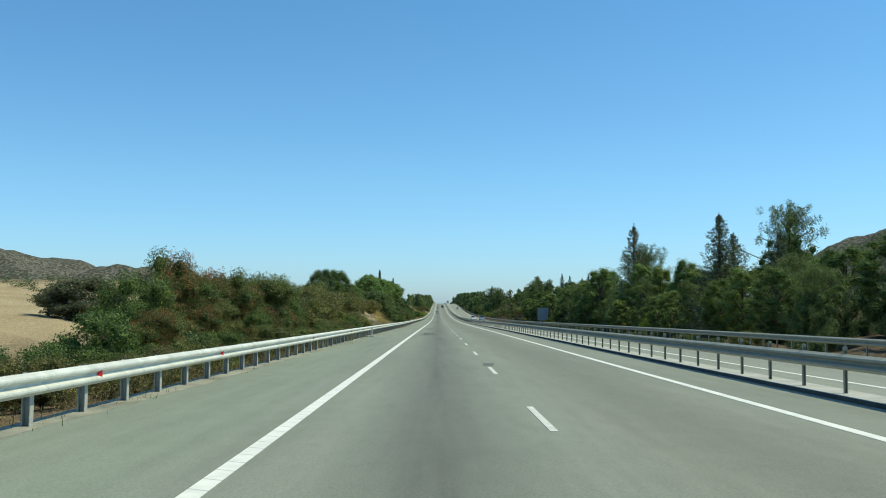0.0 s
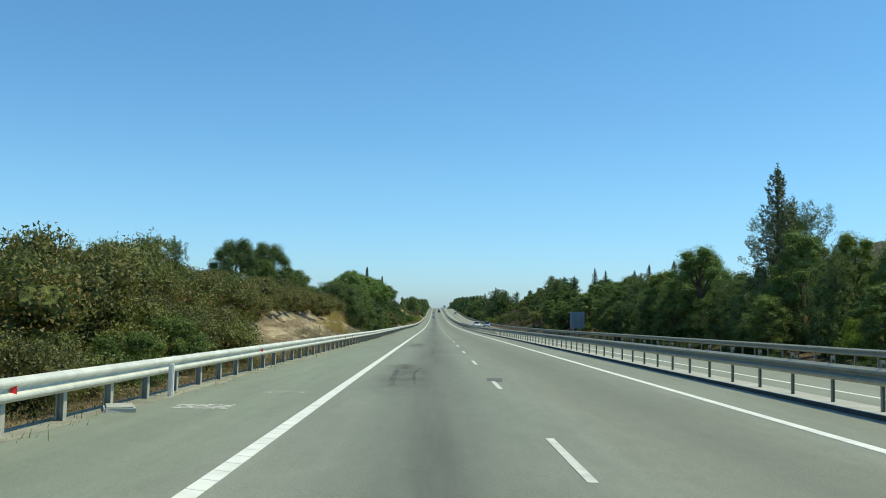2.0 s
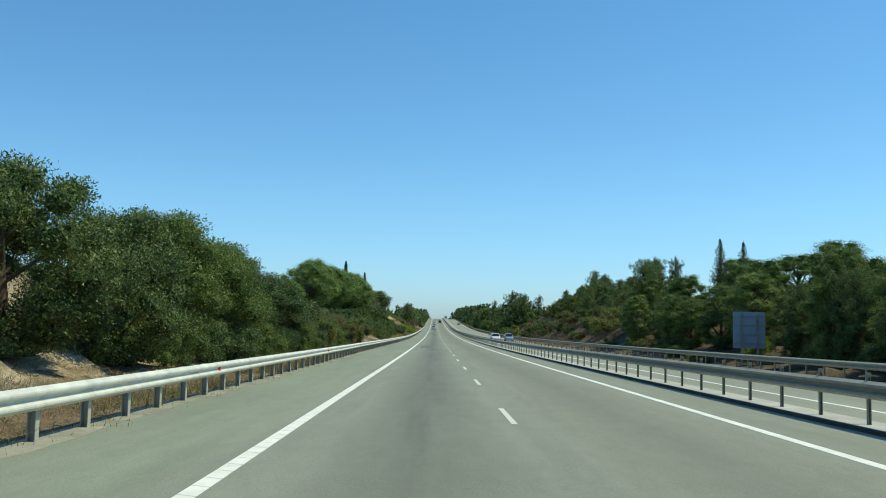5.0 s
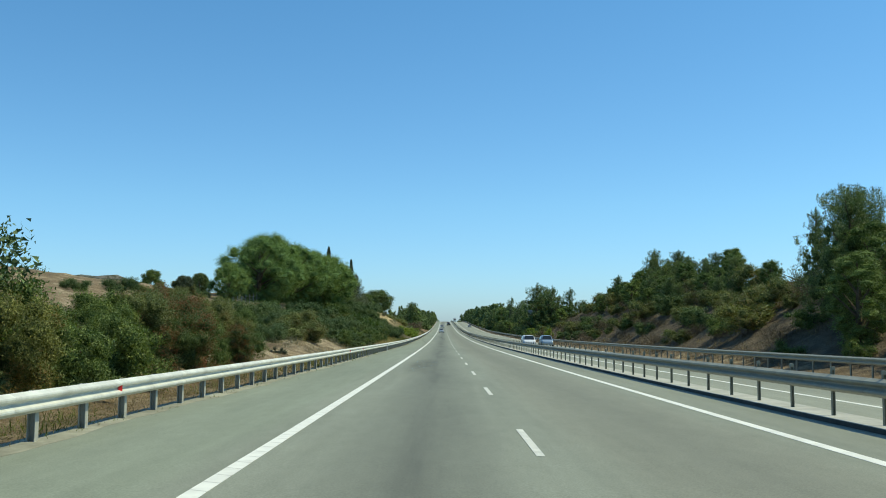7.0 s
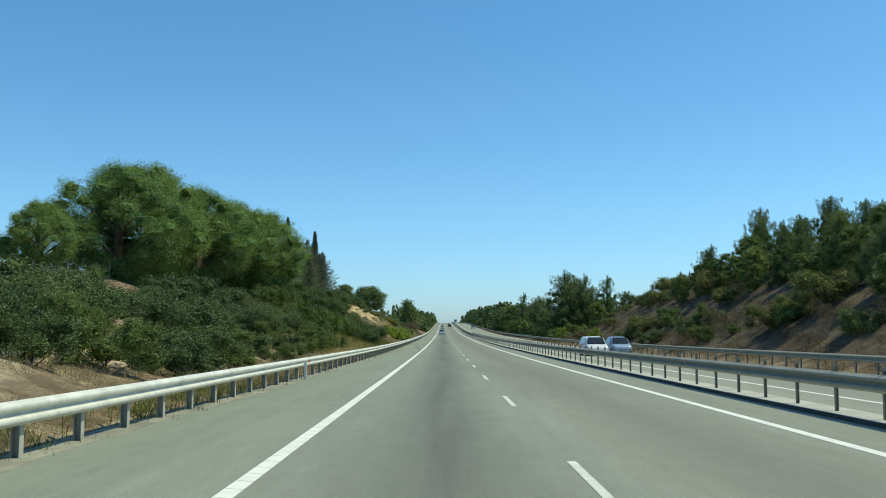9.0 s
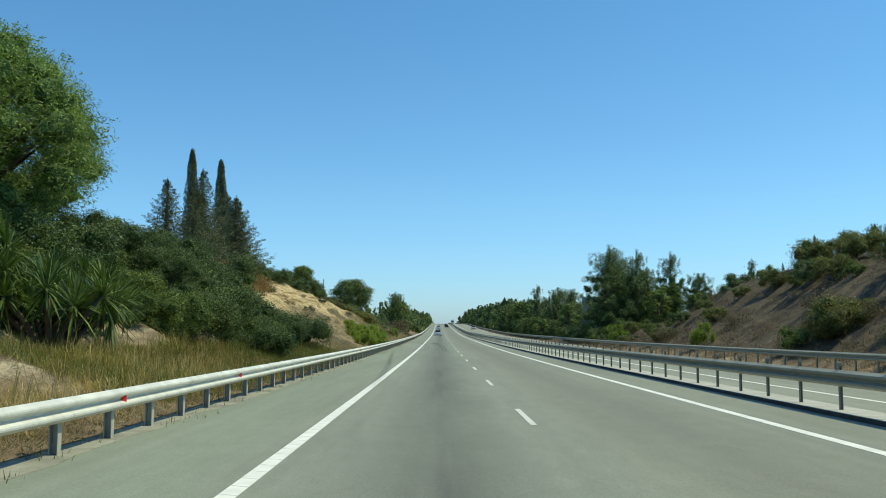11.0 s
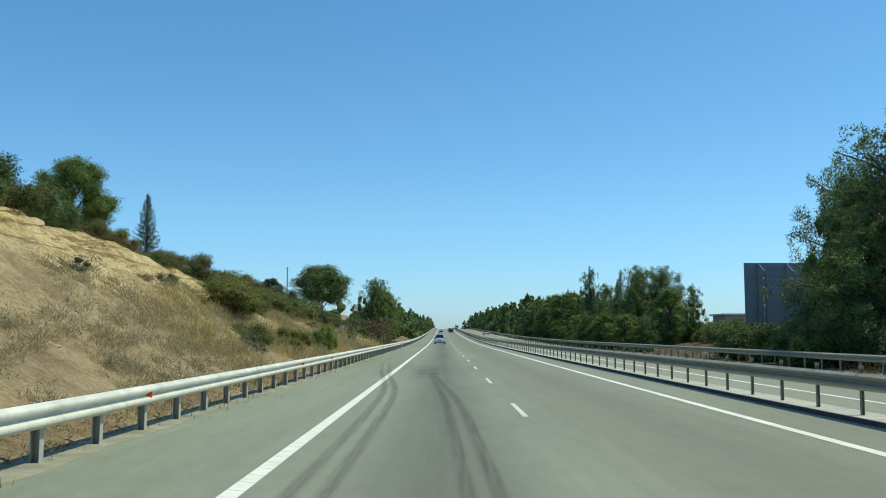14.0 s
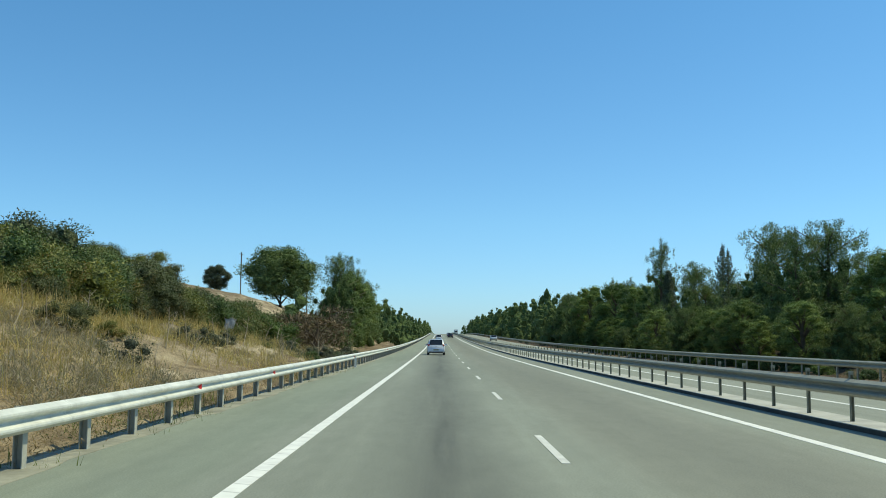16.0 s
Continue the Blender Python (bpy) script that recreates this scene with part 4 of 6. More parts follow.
# beside the hard shoulder, in the order of the drive
put("field", -21.7, 52.3, 2.8, 1.6)
row(["green", "hedge", "olive"], 9, 60, 2.4, 1.5, 2.8, 1.0, 1.6, 1.15, SHRUBS)
row(["dark", "green"], 14, 36, 2.8, 3.2, 5.0, 1.3, 2.0, 1.2, SHRUBS)
row(["red", "big", "big"], 36, 64, 3.6, 5.2, 7.2, 4.0, 4.8, 0.95, SHRUBS)
row(["red", "big", "green"], 27, 62, 2.8, 3.4, 5.4, 2.2, 3.1, 1.1, SHRUBS)
row(["hedge", "olive", "green"], 62, 85, 2.4, 1.8, 4.0, 1.5, 2.4, 1.05, SHRUBS)
top("big", -13.4, 65.2, 5.2, 1.0, SHRUBS, 0)
top("big", -12.2, 54, 4.6, 1.1, SHRUBS, 1)
top("red", -12.8, 50.5, 4.2, 1.1, SHRUBS)
top("big", -12.4, 58.5, 4.8, 1.0, SHRUBS, 0)
row(["hedge", "olive"], 78, 86, 2.2, 2.6, 5.0, 1.9, 2.8, 1.15, SHRUBS)
row(["big", "hedge", "olive", "hedge"], 69, 95, 2.8, 5.5, 8.5, 3.0, 3.9, 1.0, SHRUBS)
top("pine", -13, 92, 5.0, 0.8, SHRUBS)
row(["hedge"], 99, 144, 1.9, 5.2, 6.4, 1.5, 2.1, 1.2, BANK)
row(["hedge"], 98, 148, 2.6, 7.4, 9.5, 1.8, 2.5, 1.25, BANK)
for x, y, dz, wide, k in ((-17.4, 124.5, 8.0, 0.85, 0), (-16.0, 131, 8.3, 0.72, 0), (-15.9, 128, 6.6, 0.8, 1), (-14.6, 134.5, 5.6, 0.8, 1), (-14.9, 138, 6.4, 0.95, 1), (-14.4, 145, 5.1, 1.1, 0)):
    top("round", x, y, dz, wide, "round trees on the bank", k)
for x, y, dz, k in ((-12.4, 152.5, 6.0, 0), (-11.6, 158, 5.4, 0), (-12.2, 164, 6.2, 1), (-12.0, 170, 5.6, 1), (-13, 177, 6.2, 1), (-12, 184, 5.2, 0)):
    top("round", x, y, dz, 1.1, "round trees behind the guard rail", k)
row(["dark", "green"], 160, 206, 2.8, 2.2, 4.0, 1.4, 2.4, 1.0, SHRUBS)
row(["red", "big", "red"], 190, 218, 2.8, 4.4, 6.2, 2.3, 3.0, 1.1, SHRUBS)
for x, y, dz in ((-10.6, 211, 2.8), (-11.0, 215, 2.9)):
    top("red", x, y, dz, 1.05, SHRUBS)
top("big", -11.0, 218.5, 3.0, 1.2, SHRUBS, 1)
top("red", -12.2, 224.5, 3.1, 1.1, SHRUBS)
row(["dark", "green"], 227, 258, 2.2, 5.0, 8.0, 1.0, 1.5, 1.3, SHRUBS)
for x, y, dz in ((-13.4, 219, 3.8), (-12.2, 217, 3.5), (-10.2, 212.5, 2.9)):
    top("red", x, y, dz, 1.0, SHRUBS)
for x, y, dz, k in ((-11.4, 221.0, 3.6, 1), (-10.6, 222.5, 3.1, 0), (-13.0, 222, 3.9, 1)):
    top("big", x, y, dz, 1.0, SHRUBS, k)
for x, y, dz in ((-16.0, 240, 3.0), (-14.3, 241, 2.8), (-17.2, 250, 3.1), (-15.3, 250.5, 3.0), (-18.8, 257, 3.4), (-16.6, 258, 3.3)):
    top("dark", x, y, dz, 1.2, BANK)
for k, x, y, dz in (("red", -9.0, 209, 2.3), ("big", -9.3, 212, 2.5), ("red", -8.8, 214.5, 2.0), ("green", -9.3, 217, 2.1), ("big", -9.9, 219.5, 2.5)):
    top(k, x, y, dz, 1.05, SHRUBS)
top("big", -11.6, 222.5, 3.2, 1.2, SHRUBS, 1)
top("big", -11.8, 227, 3.3, 1.0, SHRUBS, 0)
row(["big", "green"], 196, 226, 6.0, 8, 11, 1.3, 1.9, 1.2, SHRUBS)
row(["big", "red", "green"], 194, 211, 2.5, 2.8, 4.6, 2.5, 3.4, 1.05, SHRUBS)
row(["big", "dark"], 188, 204, 3.0, 5.5, 8.0, 3.4, 4.2, 1.0, SHRUBS)
row(["grey"], 214, 234, 7.0, 2.2, 3.6, 0.4, 0.7, 1.1, SHRUBS)
row(["dark", "green"], 262, 300, 2.3, 5.6, 9, 1.5, 2.3, 1.2, BANK)
row(["far_green"], 268, 300, 2.8, 9.5, 14, 1.6, 2.6, 1.2, BANK)
row(["dark", "olive"], 236, 262, 5.0, 8.5, 12, 0.9, 1.6, 1.2, BANK)
for x, y, dz in ((-11.2, 241, 2.9), (-11.4, 244.5, 3.1), (-12.4, 248.5, 3.3), (-12.2, 252.5, 3.0)):
    top("olive" if y < 246 else "dark", x, y, dz, 1.15, BANK)
row(["dark", "green"], 253, 302, 2.1, 2.8, 5.6, 1.2, 1.9, 1.2, BANK)
top("field", -30, 281.5, 7.9, 1.0)
top("round", -34, 303, 9.6, 0.9, "", 0)
row(["olive", "dark"], 262, 290, 3.5, 22, 28, 1.2, 2.0, 1.2, BANK)
for x, y, dz, k in ((-27.0, 290, 10.2, 1), (-25.2, 299, 14.4, 0), (-24.6, 304, 15.4, 1), (-22.6, 311, 14.6, 0), (-21.0, 317, 14.2, 1), (-20.4, 323, 13.4, 0), (-18.8, 319, 13.7, 1)):
    top("pepper", x, y, dz, 1.3, "pepper trees on the bank", k)
top("round", -50.2, 333, 12, 1.0)
top("round", -40.5, 327, 11, 1.0)
top("bright", -14.1, 326.4, 4.1, 1.2)
row(["dark", "green"], 318, 338, 1.8, 5.4, 8, 2.1, 2.6, 1.15, BANK)
row(["dark", "green"], 314, 338, 2.0, 7.6, 11.5, 2.3, 2.9, 1.2, BANK)
row(["green", "dark"], 326, 340, 1.6, 2.8, 5.4, 1.4, 2.0, 1.15, BANK)
for x, y, dz in ((-13.8, 329, 6.3), (-14.9, 326, 6.6), (-13.0, 324, 5.4), (-15.8, 331, 6.8), (-16.4, 323, 6.8)):
    top("round", x, y, dz, 0.95, "", 0)
row(["dark", "green"], 337, 343, 1.7, 5.4, 9.5, 0.8, 1.2, 1.2, BANK)
row(["rust", "grey"], 347, 362, 1.6, 9.6, 12.4, 0.6, 1.0, 1.3, BANK)
row(["dark", "green", "olive"], 296, 322, 2.6, 7.5, 11, 1.6, 2.6, 1.2, BANK)
for x, y, dz in ((-25.6, 372.7, 19.3), (-19.4, 358.8, 15.6)):
    top("column", x, y, dz, 0.68, "columnar cypress trees on the bank")
for x, y, dz in ((-20, 355.5, 14.1), (-19, 350.5, 12.0), (-18.2, 346.5, 10.4), (-18.6, 361, 13.2), (-19.6, 365, 13.4), (-22, 353, 13.0), (-21.4, 369, 15.0), (-20.6, 371, 12.0)):
    top("conifer", x, y, dz, 1.9, "conifers on the bank")
row(["dark", "green", "dark"], 367, 384, 2.2, 11.4, 14.5, 1.3, 1.9, 1.2, BANK)
row(["dark", "olive", "hedge"], 387, 440, 2.7, 11.2, 15, 0.9, 1.6, 1.15, BANK)
for x, y, dz in ((-8.2, 365.6, 2.1), (-8.4, 368.8, 2.6), (-8.2, 372.0, 2.7), (-8.3, 375.4, 2.4), (-9.8, 370.5, 3.0)):
    top("bright", x, y, dz, 1.1, "bright bushes at the foot of the cut")
row(["grey", "rust"], 350, 440, 5.0, 5.5, 10.5, 0.35, 0.6, 1.2, BANK)
top("conifer", -23.6, 435, 11.9, 1.2)
top("round", -21.5, 416, 11.2, 1.0)
put("green", -8.3, 418.4, 1.7, 0.8), put("bright", -8.5, 420.6, 1.8, 0.8)
put("olive", -9.0, 411.5, 1.1, 1.2)
for x, y, dz in ((-17.8, 390, 7.9), (-17.4, 394, 8.1), (-18.2, 398, 8.0), (-17.8, 402, 7.5), (-16.8, 396.5, 7.2)):
    top("dark", x, y, dz, 1.2, BANK)
for k, x, y, dz in (("olive", -17, 428, 6.3), ("maquis", -16.4, 433, 5.6), ("olive", -15.4, 440, 5.0), ("maquis", -17, 445, 5.4), ("maquis", -18.5, 426, 7.0), ("maquis", -20, 431, 7.2), ("maquis", -20, 440, 6.5), ("dark", -18.4, 436, 6.2)):
    top(k, x, y, dz, 1.5, BANK)
for k, x, y, h in (("olive", -12.2, 411, 1.9), ("olive", -12.9, 413.5, 1.5), ("olive", -9.8, 406.5, 1.1), ("grey", -9.2, 404, 0.8), ("grey", -10.4, 409, 0.7), ("maquis", -12.8, 421, 1.2), ("olive", -13.4, 424, 1.4), ("maquis", -11.6, 446, 0.9)):
    put(k, x, y, h, 1.3, BANK, 0.2)
row(["dark", "olive", "maquis"], 436, 500, 2.6, 8, 15, 0.9, 1.6, 1.2, BANK)
row(["maquis", "dark"], 446, 520, 3.6, 15, 24, 0.8, 1.5, 1.2, BANK)
row(["dark", "olive", "maquis"], 448, 502, 1.7, 8.8, 11.0, 1.2, 1.9, 1.2, BANK)
row(["grey", "olive", "grey"], 440, 490, 4.2, 3.4, 6.0, 0.4, 0.8, 1.2, BANK)
row(["grey", "dark"], 470, 500, 2.6, 2.2, 3.6, 0.4, 0.8, 1.3, BANK)
top("pine", -62, 580, 18.3, 1.4)
for k, x, y, dz in (("maquis", -50, 530, 14.6), ("maquis", -54, 526, 15.0), ("olive", -46, 535, 13.8), ("maquis", -47, 541, 13.6), ("maquis", -57, 532, 15.6), ("olive", -42, 546, 12.8), ("maquis", -38, 538, 11.4), ("maquis", -34, 515, 9.2), ("olive", -40, 522, 11.4)):
    top(k, x, y, dz, 1.3, "shrubs on the hill")
for k, x, y, dz in (("maquis", -18.5, 457, 6.2), ("maquis", -20.2, 460.5, 6.4), ("olive", -16.6, 455, 5.4), ("maquis", -21.5, 465, 6.6), ("dark", -17.6, 464, 4.9), ("maquis", -17.8, 470, 5.0), ("olive", -16.2, 466, 4.0)):
    top(k, x, y, dz, 1.3, BANK)
row(["maquis", "olive", "dark"], 452, 502, 2.0, 9.2, 12.0, 2.0, 2.8, 1.2, BANK)
top("round", -22, 485, 6.6, 1.1, "", 0)
row(["far_green", "far_olive"], 486, 560, 3.0, 6, 12, 1.8, 2.8, 1.15, BANK)
put("rust", -10.8, 490, 3.9, 1.0), put("rust", -11.4, 494, 4.1, 1.0)
for k, x, y, dz in (("pine", -13.3, 527.5, 11.4), ("tall", -12.6, 534, 10.0), ("pine", -13.2, 541, 10.8), ("tall", -12.4, 549, 9.6), ("pine", -13.6, 558, 10.2)):
    top(k, x, y, dz, 1.2, "trees behind the guard rail", 0)
top("field", -44.7, 596.5, 15.0, 1.0)
top("umbrella", -30.3, 585, 17.8, 1.3)
# beyond the oncoming carriageway
for k, x, y, dz, w in (("conifer", 30, 62, 9.0, 1.5), ("conifer", 24.6, 85, 11.0, 1.7), ("conifer", 27.2, 89, 9.6, 1.6), ("pine", 32.6, 88.7, 13.0, 1.4), ("conifer", 29.8, 84, 9.8, 1.6),
                       ("pine", 28, 76, 7.4, 1.3), ("tall", 27.3, 107, 8.9, 0.9), ("tall", 25.2, 110, 8.2, 0.9), ("conifer", 24.2, 120, 14.2, 1.2), ("pine", 26.6, 122, 12.0, 1.1), ("tall", 24.4, 116, 9.0, 1.0),
                       ("tall", 22.4, 134, 9.4, 1.1), ("tall", 23.6, 140, 8.8, 1.2), ("tall", 22.2, 147, 7.8, 1.2), ("pepper", 25.0, 140, 9.2, 0.8), ("tall", 24, 155, 7.6, 1.2), ("conifer", 26.4, 158, 9.5, 1.0),
                       ("pine", 24.5, 166, 8.6, 1.1), ("conifer", 26.8, 172, 9.4, 1.0), ("tall", 24, 176, 7.5, 1.2), ("conifer", 27.5, 184, 9.8, 1.0), ("tall", 25, 188, 8.2, 1.1), ("tall", 25.5, 203, 8.6, 1.2),
                       ("conifer", 29.3, 227, 12.2, 1.0), ("conifer", 30.8, 224, 11.6, 1.0), ("pine", 23, 235.5, 11.1, 1.1), ("pine", 25.0, 238.5, 11.2, 1.3), ("pine", 26.6, 235, 10.6, 1.3), ("tall", 27, 214, 9.2, 1.2),
                       ("tall", 24.5, 222, 8.4, 1.2), ("pine", 33, 313.3, 13.9, 1.1), ("pine", 34.4, 335.5, 15.2, 1.0), ("pine", 35.2, 337.5, 16.2, 0.9), ("pine", 29.8, 278, 10.3, 1.1), ("pine", 31.4, 290, 11.6, 1.1),
                       ("pine", 30.6, 299, 11.2, 1.1), ("pine", 32.2, 305, 12.4, 1.1), ("pine", 33.5, 322, 13.6, 1.1), ("pine", 30, 257, 12.0, 1.1), ("tall", 30, 285, 9.0, 1.1),
                       ("tall", 31, 318, 11.4, 1.0), ("pine", 34.8, 390.7, 9.8, 0.9), ("conifer", 35, 352, 11.6, 1.0), ("conifer", 35.6, 358, 12.2, 1.0), ("conifer", 34.6, 366, 10.8, 1.0), ("conifer", 36, 374, 10.4, 1.0),
                       ("pine", 22.9, 416, 13.2, 1.6), ("pine", 25.2, 421.5, 11.8, 1.3), ("pine", 26.7, 415, 12.5, 1.2), ("pine", 31, 413, 12.1, 1.2), ("pine", 29, 419, 11, 1.3), ("pine", 33.5, 408, 9.8, 1.2), ("pine", 26.4, 428, 12.2, 1.2),
                       ("tall", 28, 408, 7.6, 1.3), ("tall", 31.5, 404, 6.6, 1.3),
                       ("tall", 25.5, 476, 7.4, 1.3), ("pine", 29.5, 480, 7.4, 1.3), ("pine", 26.4, 498, 12.0, 1.2), ("conifer", 25.0, 505, 10.2, 0.9), ("pine", 24.2, 487, 9.2, 1.2), ("conifer", 27, 513, 11, 0.9), ("pine", 24.7, 529, 12.7, 1.1), ("pine", 25.6, 519, 10.4, 1.2),
                       ("pine", 28, 491, 11.4, 1.2), ("column", 24.3, 524, 9.2, 1.0)):
    top(k, x, y, dz, w, WOOD)
top("pine", 26.6, 430, 14.4, 1.15, WOOD, 1)
for x, y, dz in ((24.6, 419, 8.4), (27.2, 418.5, 9.0), (30, 411, 8.4), (33, 405, 7.0), (29.5, 424, 8.6)):
    top("tall", x, y, dz, 1.5, WOOD, 1)
row(["tall", "pine"], 48, 84, 6.0, 7, 11, 5.0, 7.0, 1.2, WOOD, 1)
row(["tall", "tall", "pine"], 92, 236, 4.2, 4.6, 8.0, 4.5, 6.5, 1.35, WOOD, 1)
row(["tall"], 44, 236, 9.0, 12, 17, 6.0, 8.0, 1.5, WOOD, 1)
row(["far_green", "far_olive", "far_green"], 40, 240, 9.0, 2.4, 4.0, 0.9, 1.6, 1.3, WOOD, 1)
put("bright", 23.0, 104, 2.8, 0.9), put("bright", 22.2, 196, 2.0, 1.0)
row(["far_olive", "far_olive", "far_green"], 240, 404, 2.8, 2.4, 11, 0.9, 2.0, 1.15, "shrubs on the far bank", 1)
row(["far_green", "far_olive"], 340, 402, 3.4, 12, 20, 1.2, 2.4, 1.15, "shrubs on the far bank", 1)
row(["pine", "tall", "pine"], 262, 288, 3.0, 9.5, 14, 2.4, 3.8, 1.3, WOOD, 1)
row(["pine", "pine", "tall"], 286, 342, 3.4, 11, 18, 3.6, 5.6, 1.25, WOOD, 1)
row(["pine", "tall"], 284, 342, 3.4, 9, 12.5, 3.0, 4.6, 1.3, WOOD, 1)
row(["far_olive", "far_olive", "far_green"], 240, 340, 2.4, 5, 14, 1.4, 2.6, 1.2, "shrubs on the far bank", 1)
row(["conifer", "pine"], 342, 392, 6.5, 18, 24, 2.6, 4.2, 1.0, WOOD, 1)
put("bright", 19.2, 391, 2.6, 0.7), put("bright", 19.0, 357, 2.2, 0.7)
row(["far_green"], 408, 440, 3.0, 4.0, 7.0, 2.0, 3.4, 1.2, WOOD, 1)
put("bright", 22.9, 503.5, 3.2, 1.0)
row(["far_green", "far_olive"], 452, 486, 2.2, 10, 20, 1.9, 2.8, 1.3, "shrubs on the far bank", 1)
row(["tall", "pine"], 482, 580, 5.0, 9, 15, 5.0, 7.5, 1.4, WOOD, 1)
row(["pine", "tall"], 474, 560, 3.0, 3.0, 6.0, 3.4, 5.4, 1.35, WOOD, 1)
row(["far_green"], 462, 580, 4.5, 2.4, 3.6, 0.7, 1.3, 1.3, WOOD, 1)
row(["pine", "tall"], 534, 606, 4.0, 5.5, 12, 7.0, 11.0, 1.2, WOOD, 1)


# ---- far woods, too distant to tell single plants apart ----
def far_wood(name, label, side, y0, y1, step, mat, hmin, hmax, near=5.0, leaf=0.34):
    clumps = []
    for y in np.arange(y0, y1, step):
        for k in range(2):
            off = near + 9 * rng.random() + 4 * k
            x = float(rail_left(y)) - off if side < 0 else RAIL_FAR + off
            yy = y + rng.normal() * 5
            h, g = hmin + (hmax - hmin) * rng.random() ** 1.5, float(ground_z(x, yy))
            for z in (0.16, 0.3, 0.44, 0.58, 0.72, 0.84, 0.94):
                r = (0.06 + 0.2 * (1 - z)) * (0.7 + 0.6 * rng.random())
                clumps.append((x + rng.normal() * 0.13 * h * (1.1 - z), yy + rng.normal() * 0.13 * h * (1.1 - z), g + z * h, r * h, r * 1.1 * h))
    at, out, big = clump_points(clumps, 4.5, 0.1, 0)
    return tagged(new(name, leaves(name, at, out, sizes(leaf, big), mat, 0.5, hearts=hearts_of(clumps, 0.8, floor=-99))), label, "woodland", kind="stuff")


far_wood("far_trees", "green pines and bushes lining the motorway far ahead", -1, 566, 1080, 7, NEEDLE, 5, 9.5)
far_wood("far_bushes", "low bushes and young pines close to the far guard rail", -1, 540, 1080, 3.2, NEEDLE, 2.2, 4.6, 1.2, 0.22)
far_wood("far_bushes", "low bushes and young pines along the far oncoming carriageway", 1, 596, 1080, 4.0, NEEDLE, 2.2, 5.0, 1.5, 0.24)
far_wood("far_trees", "pines standing beyond the crest of the motorway", -1, 1080, 1200, 5, NEEDLE, 7, 13, 3.0)
far_wood("far_trees", "pines standing beyond the crest of the oncoming carriageway", 1, 1080, 1200, 5, NEEDLE, 7, 13, 2.0)
far_wood("far_trees", "green pine wood along the far oncoming carriageway", 1, 604, 1080, 5, NEEDLE, 7, 12.5, 3.5)
for kit in KIT.values():
    for src in kit:
        if src.name not in USED:
            put([k for k, v in KIT.items() if src in v][0], -36 - rng.random() * 12, 500 + rng.random() * 60, None, 1.0, BANK, 0.1, kit.index(src))


# ---- yucca clump on the bank ----
YUCCA_LEAF = leaf_material("yucca_leaves", (0.05, 0.09, 0.025), (0.15, 0.22, 0.06), glow=0.2)
DRY_LEAF = leaf_material("dry_grass", (0.34, 0.25, 0.11), (0.56, 0.44, 0.22), glow=0.35)
DRY_BROWN = leaf_material("dry_brush", (0.17, 0.13, 0.085), (0.34, 0.26, 0.16), glow=0.3)
FRESH_GRASS = leaf_material("green_grass", (0.06, 0.09, 0.02), (0.17, 0.21, 0.05), glow=0.3)


def blades(name, base, way, length, width, mat, bend=0.35):
    """Long narrow leaves: each a strip of two quads that bends down towards its tip."""
    n = len(base)
    way = unit(way)
    side = unit(np.cross(way, np.array([0, 0, 1.0]) + rng.normal(size=(n, 3)) * 0.05)) * (np.broadcast_to(width, n)[:, None] / 2)
    length = np.broadcast_to(length, n)[:, None]
    mid = base + way * length * 0.55
    sag = np.zeros((n, 3))
    sag[:, 2] = -bend * length[:, 0] * np.linalg.norm(way[:, :2], axis=1)
    tip = base + way * length + sag
    v = np.stack([base - side * 0.7, base + side * 0.7, mid + side + sag * 0.15, mid - side + sag * 0.15, tip + side * 0.1, tip - side * 0.1], 1).reshape(-1, 3)
    k = np.arange(n)[:, None] * 6
    f = np.concatenate([k + np.array([[0, 1, 2, 3]]), k + np.array([[3, 2, 4, 5]])])
    return from_arrays(name, v, f, mat)


def yucca(x, y, h, heads):
    """A yucca: leaning stems, each with a rosette of stiff sword leaves."""
    root = tagged(new("yucca"), "clump of green yucca with stiff sword-shaped leaves", "plant", "yuccas on the bank")
    root.matrix_basis = pose(x, y, float(ground_z(x, y)) - 0.1)
    for i in range(heads):
        a, r = i * 2.4 + rng.random(), 0.25 + 0.45 * math.sqrt(i)
        r = min(r, 1.7)
        tip = Vector((math.cos(a) * r, math.sin(a) * r, h * (0.45 + 0.5 * rng.random())))
        bm = bmesh.new()
        tube(bm, [(0.1 * math.cos(a), 0.1 * math.sin(a), -0.2), tip * 0.5, tip], [0.1, 0.08, 0.07], 6)
        stem = part("stem", bm, BARK, root, smooth=True)
        n = 85
        d = unit(rng.normal(size=(n, 3)) + np.array([0, 0, 0.35]))
        c = new("rosette", blades("rosette", np.tile(np.array(tip), (n, 1)) + d * 0.06, d, 0.75 + 0.35 * rng.random(n), 0.055, YUCCA_LEAF, 0.2))
        c.parent = stem
    return root


yucca(-11.8, 309.5, 2.0, 10)
yucca(-12.4, 311.6, 2.1, 11)
yucca(-12.9, 313.8, 2.0, 10)
yucca(-13.6, 310.4, 2.3, 9)


